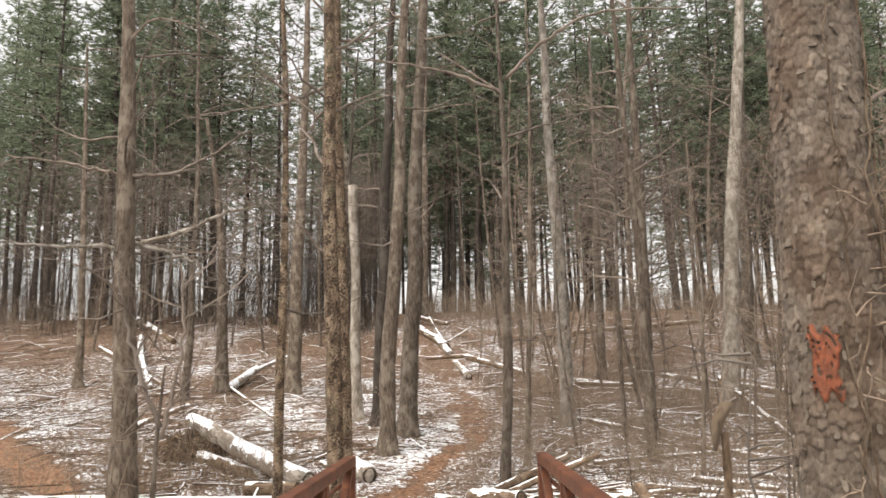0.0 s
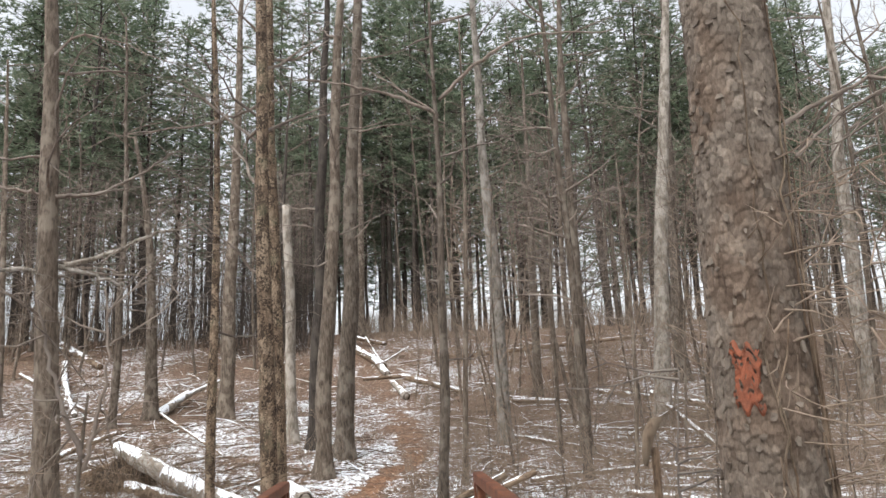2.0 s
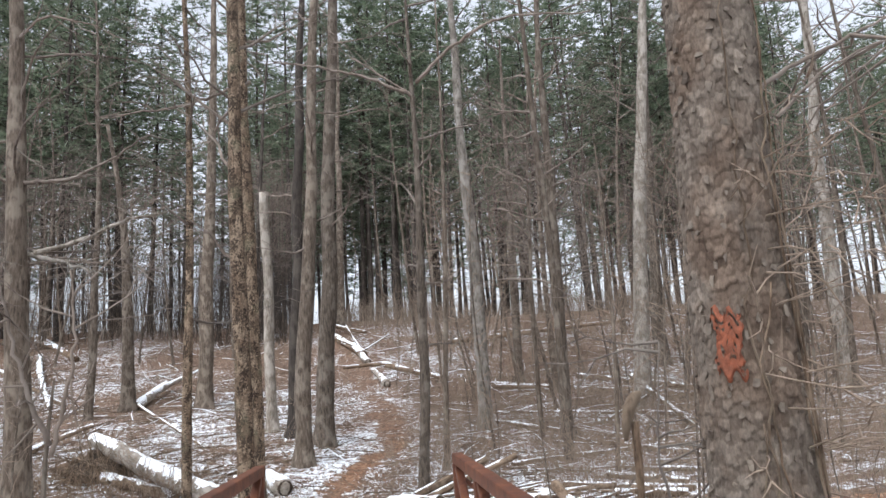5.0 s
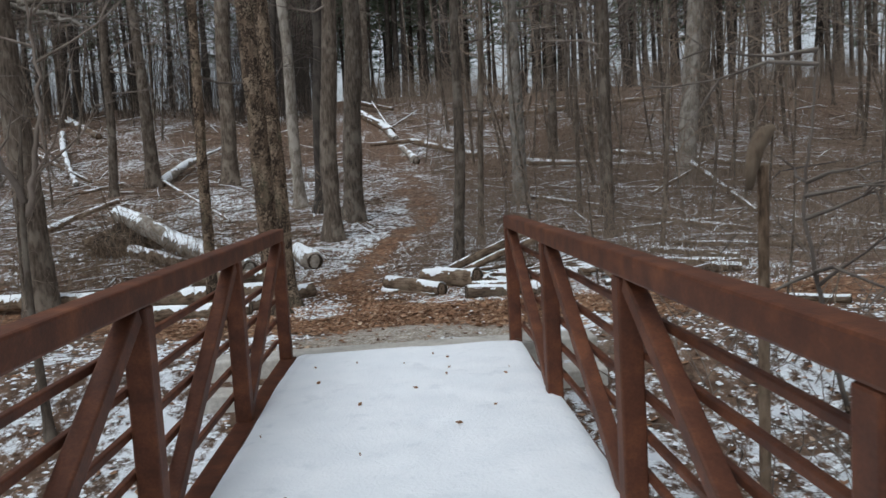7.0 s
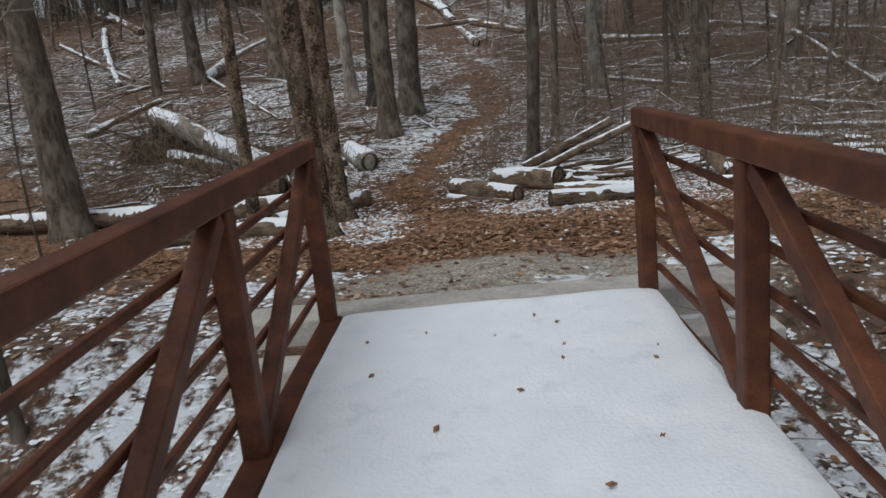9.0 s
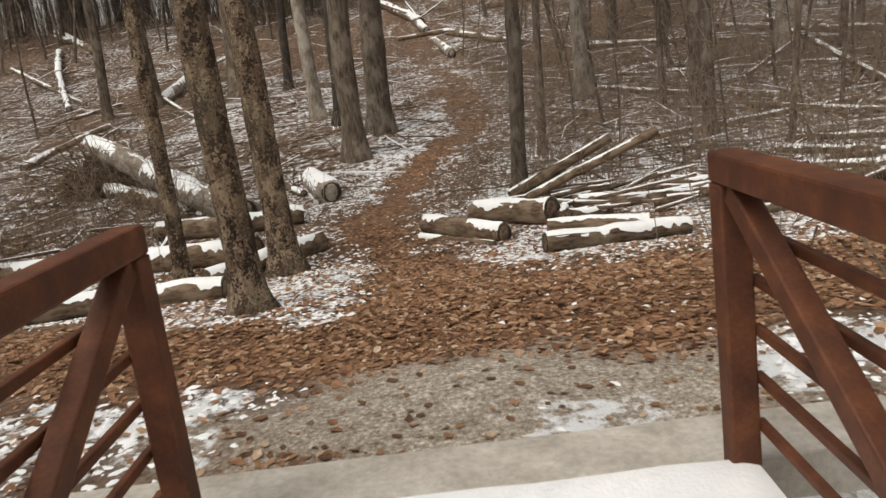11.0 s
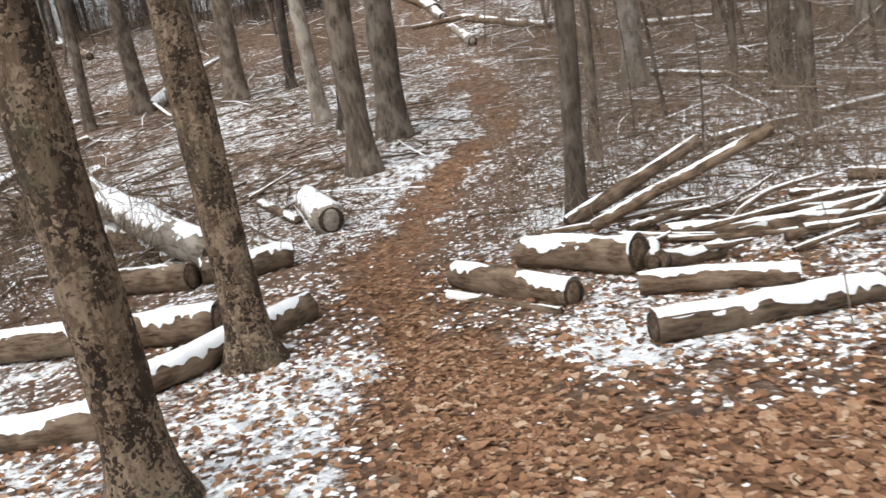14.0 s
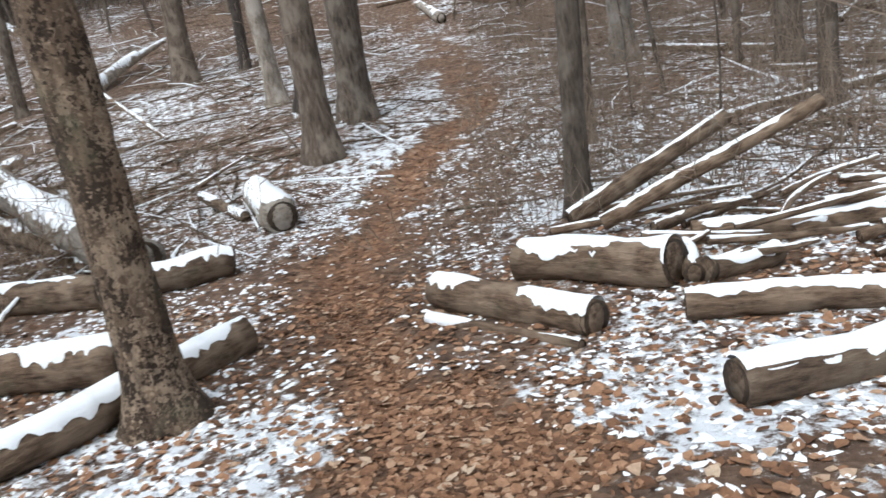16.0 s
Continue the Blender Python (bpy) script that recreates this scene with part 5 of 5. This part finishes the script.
brush("thicket", "tall tangled bare thicket on the wooded slope", 2300, 37, 52, (-0.62, -0.1), 7.5, 0.016, 9, 122, BARK_PINE)


def bramble(name, label, n, area, tall, r, material, seed, keep=None):
    """Arching dead stems in a low tangle."""
    rs = np.random.default_rng(seed)
    out = []
    while n:
        x, y = rs.uniform(area[0], area[1]), rs.uniform(area[2], area[3])
        if trail(x, y) > 0.15 or (keep and not keep(x, y)):
            continue
        n -= 1
        d = np.array([rs.normal(0, 0.45), rs.normal(0, 0.45), 1.0])
        limb(out, np.array([x, y, gz(x, y) - 0.03]), d / np.linalg.norm(d), tall * rs.uniform(0.4, 1.1), r, 1, rs, -0.07, 3)
    tagged(part(name, stick_soup(out), material, None), label, "brush", kind="stuff")


bramble("bramble", "dark arching bramble stems about the upturned roots", 420, (-9.0, -3.9, 7.9, 13.2), 1.2, 0.007, DEADWOOD, 131, lambda x, y: y > 8.3 + 0.5 * (x + 6))
bramble("dry_weeds", "dry brown weed stems along the trail edge", 330, (-0.6, 3.2, 8.3, 17.0), 0.75, 0.0045, TWIG_DARK, 132, lambda x, y: x > np.interp(y, TRAIL_Y, TRAIL_X) + 0.4)
bramble("brush_tangle", "pale thin brush stems beside the footbridge", 90, (1.9, 4.6, -3.4, 0.2), 1.5, 0.006, TWIG, 133, lambda x, y: x > 2.3 or y > -1.5)


# ---- the upturned roots behind the long pale trunk ----
def root_plate():
    thing = tagged(new("root_plate"), "upturned dark root plate of the fallen trunk", "roots")
    rs = np.random.default_rng(91)
    bm = bmesh.new()
    bmesh.ops.create_icosphere(bm, subdivisions=4, radius=1)
    for v in bm.verts:
        k = 1 + 0.35 * noise.noise(v.co * 2.1) + 0.15 * noise.noise(v.co * 6)
        v.co = Vector((v.co.x * 0.8 * k, v.co.y * 0.5 * k, max(v.co.z, -0.3) * 0.52 * k))
    me = bpy.data.meshes.new("soil_mass")
    bm.to_mesh(me)
    bm.free()
    me.materials.append(SOIL)
    x, y = -6.9, 13.2
    thing.location = (x, y, gz(x, y) + 0.15)
    part("soil_mass", me, SOIL, thing)
    out = []
    for i in range(46):
        a = rs.uniform(0, 6.28)
        p = np.array([math.cos(a) * 0.6, -0.2, math.sin(a) * 0.35 + 0.1])
        d = np.array([math.cos(a), rs.uniform(-0.9, 0.2), math.sin(a) * 0.8])
        limb(out, p, d / np.linalg.norm(d), rs.uniform(0.5, 1.4), 0.022, 1, rs)
    tagged(part("root_tangle", stick_soup(out), DEADWOOD, thing, "thin twisted bare roots"), kind="stuff")


root_plate()


# ---- leaf litter and snow crumbs on the floor ----
def litter(name, label, n, keep, lo, hi, material, area, domed, seed):
    rs = np.random.default_rng(seed)
    x, y = rs.uniform(area[0], area[1], n), rs.uniform(area[2], area[3], n)
    on = (rs.uniform(0, 1, n) < keep(x, y)) & ~((np.abs(x + 0.02) < 1.7) & (y > -12.4) & (y < 0.45) & ((np.abs(x) < 1.1) | (y > -0.3)))
    x, y = x[on], y[on]
    n = len(x)
    z = ground_z(x, y)
    size, a = rs.uniform(lo, hi, n), rs.uniform(0, 6.28, n)
    c, d = np.cos(a), np.sin(a)
    rough_edge = rs.uniform(0.6, 1.3, (n, 7))
    if domed:
        k = 7
        th = np.arange(k) * 2 * np.pi / k
        rr = size[:, None] * rs.uniform(0.35, 1.3, (n, k))
        px, py = rr * np.cos(th) * 1.25, rr * np.sin(th) * 0.8
        ring = np.stack([x[:, None] + px * c[:, None] - py * d[:, None], y[:, None] + px * d[:, None] + py * c[:, None], np.repeat(z[:, None] + 0.002, k, 1)], -1)
        tip = np.stack([x, y, z + size * rs.uniform(0.2, 0.4, n) + 0.004], -1)[:, None]
        v = np.concatenate([ring, tip], 1)
        tri = np.array([(j, (j + 1) % k, k) for j in range(k)])
    else:
        tpl = np.array([(-1, 0, 0.05), (-0.35, -0.55, 0.3), (0.45, -0.45, 0.25), (1, 0.05, 0.4), (0.4, 0.5, 0.3), (-0.4, 0.5, 0.2), (0, 0, 0.02)])
        px, py = tpl[None, :, 0] * size[:, None] * rough_edge * 0.95, tpl[None, :, 1] * size[:, None] * rs.uniform(0.8, 1.6, (n, 1)) * rough_edge
        tx, ty = rs.normal(0, 0.14, (n, 1)), rs.normal(0, 0.14, (n, 1))
        hz = tpl[None, :, 2] * size[:, None] * rs.uniform(0.1, 0.8, (n, 7)) + px * tx + py * ty
        hz = hz - hz.min(axis=1, keepdims=True) + 0.004
        v = np.stack([x[:, None] + px * c[:, None] - py * d[:, None], y[:, None] + px * d[:, None] + py * c[:, None], z[:, None] + hz], -1)
        tri = np.array([(j, (j + 1) % 6, 6) for j in range(6)])
    f = (np.arange(n) * v.shape[1])[:, None, None] + tri[None]
    s = Soup()
    s.add(v.reshape(-1, 3), f.reshape(-1, 3).tolist())
    ob = part(name, s, material, None, smooth=domed)
    return tagged(ob, label, "leaves" if not domed else "snow", kind="stuff")


litter("leaf_litter", "brown curled dead leaves over the trails", 78000, lambda x, y: (0.05 + 0.95 * trail(x, y)) * (0.45 + 0.75 * vnoise(x, y, 0.45, 71)) * (1 - 0.96 * gravel_share(x, y) * (1 - drifts(x, y))), 0.012, 0.036, LEAF, (-3.5, 5, 0.3, 8), False, 201)
litter("leaf_litter", "brown dead leaves among the snow of the wood", 52000, lambda x, y: (0.4 + 0.5 * trail(x, y)) * (1 - 0.97 * gravel_share(x, y) * (1 - drifts(x, y))), 0.018, 0.045, LEAF, (-8, 8, -8, 16), False, 202)
litter("leaf_litter", "brown dead leaves along the trail edges", 17000, lambda x, y: 0.75 * (1 - 0.97 * gravel_share(x, y)) * (1 - 0.6 * np.clip(snow_share(x, y) * 3 - 0.9, 0, 1)), 0.016, 0.04, LEAF, (-3.6, 5, 2.2, 8.5), False, 205)
litter("snow_crumbs", "small clumps of snow on the leaves", 90000, lambda x, y: np.clip(snow_share(x, y) * 3.2 - 1.0, 0.008, 0.8) * (1 - 0.97 * gravel_share(x, y) * (1 - drifts(x, y))), 0.009, 0.036, SNOW, (-7, 7, -8, 13), True, 203)
litter("snow_crumbs", "scattered snow clumps on the trail leaves", 1100, lambda x, y: 0.25 * trail(x, y) * (1 - 0.9 * gravel_share(x, y)), 0.01, 0.034, SNOW, (-3, 5, 0.4, 6), True, 204)


def fallen_sticks(name, label, n, material, lift, seed):
    """Dead sticks that lie about on the wood floor."""
    rs = np.random.default_rng(seed)
    y = rs.uniform(10, 42, n)
    x = rs.uniform(-0.95, 1.1, n) * (y + 9) * 0.66
    keep = (trail(x, y) < 0.1) & (np.abs(x - np.interp(y, TRAIL_Y, TRAIL_X)) > 1.3)
    x, y = x[keep], y[keep]
    n = len(x)
    a, h = rs.uniform(0, 6.28, n), rs.uniform(0.2, 1.1, n)
    r = rs.uniform(0.006, 0.02, n) * (0.7 + 0.5 * h)
    dx, dy = np.cos(a) * h, np.sin(a) * h
    p = np.stack([x - dx, y - dy, ground_z(x - dx, y - dy) + r + lift], -1)
    q = np.stack([x + dx, y + dy, ground_z(x + dx, y + dy) + r * 0.6 + lift + rs.uniform(0, 0.12, n)], -1)
    mid = (p + q) / 2 + rs.normal(0, 0.05, (n, 3)) * h[:, None]
    mid[:, 2] = np.maximum(mid[:, 2], ground_z(mid[:, 0], mid[:, 1]) + r)
    s = Soup()
    s.sticks(p, mid, r, r * 0.8, 5)
    s.sticks(mid, q, r * 0.8, r * 0.4, 5)
    tagged(part(name, s, material, None), label, "sticks", kind="stuff")


fallen_sticks("fallen_sticks", "dead brown sticks strewn over the wood floor", 3400, DEADWOOD, 0.0, 301)
fallen_sticks("snowy_sticks", "snow-covered sticks strewn over the wood floor", 760, SNOW, 0.01, 302)
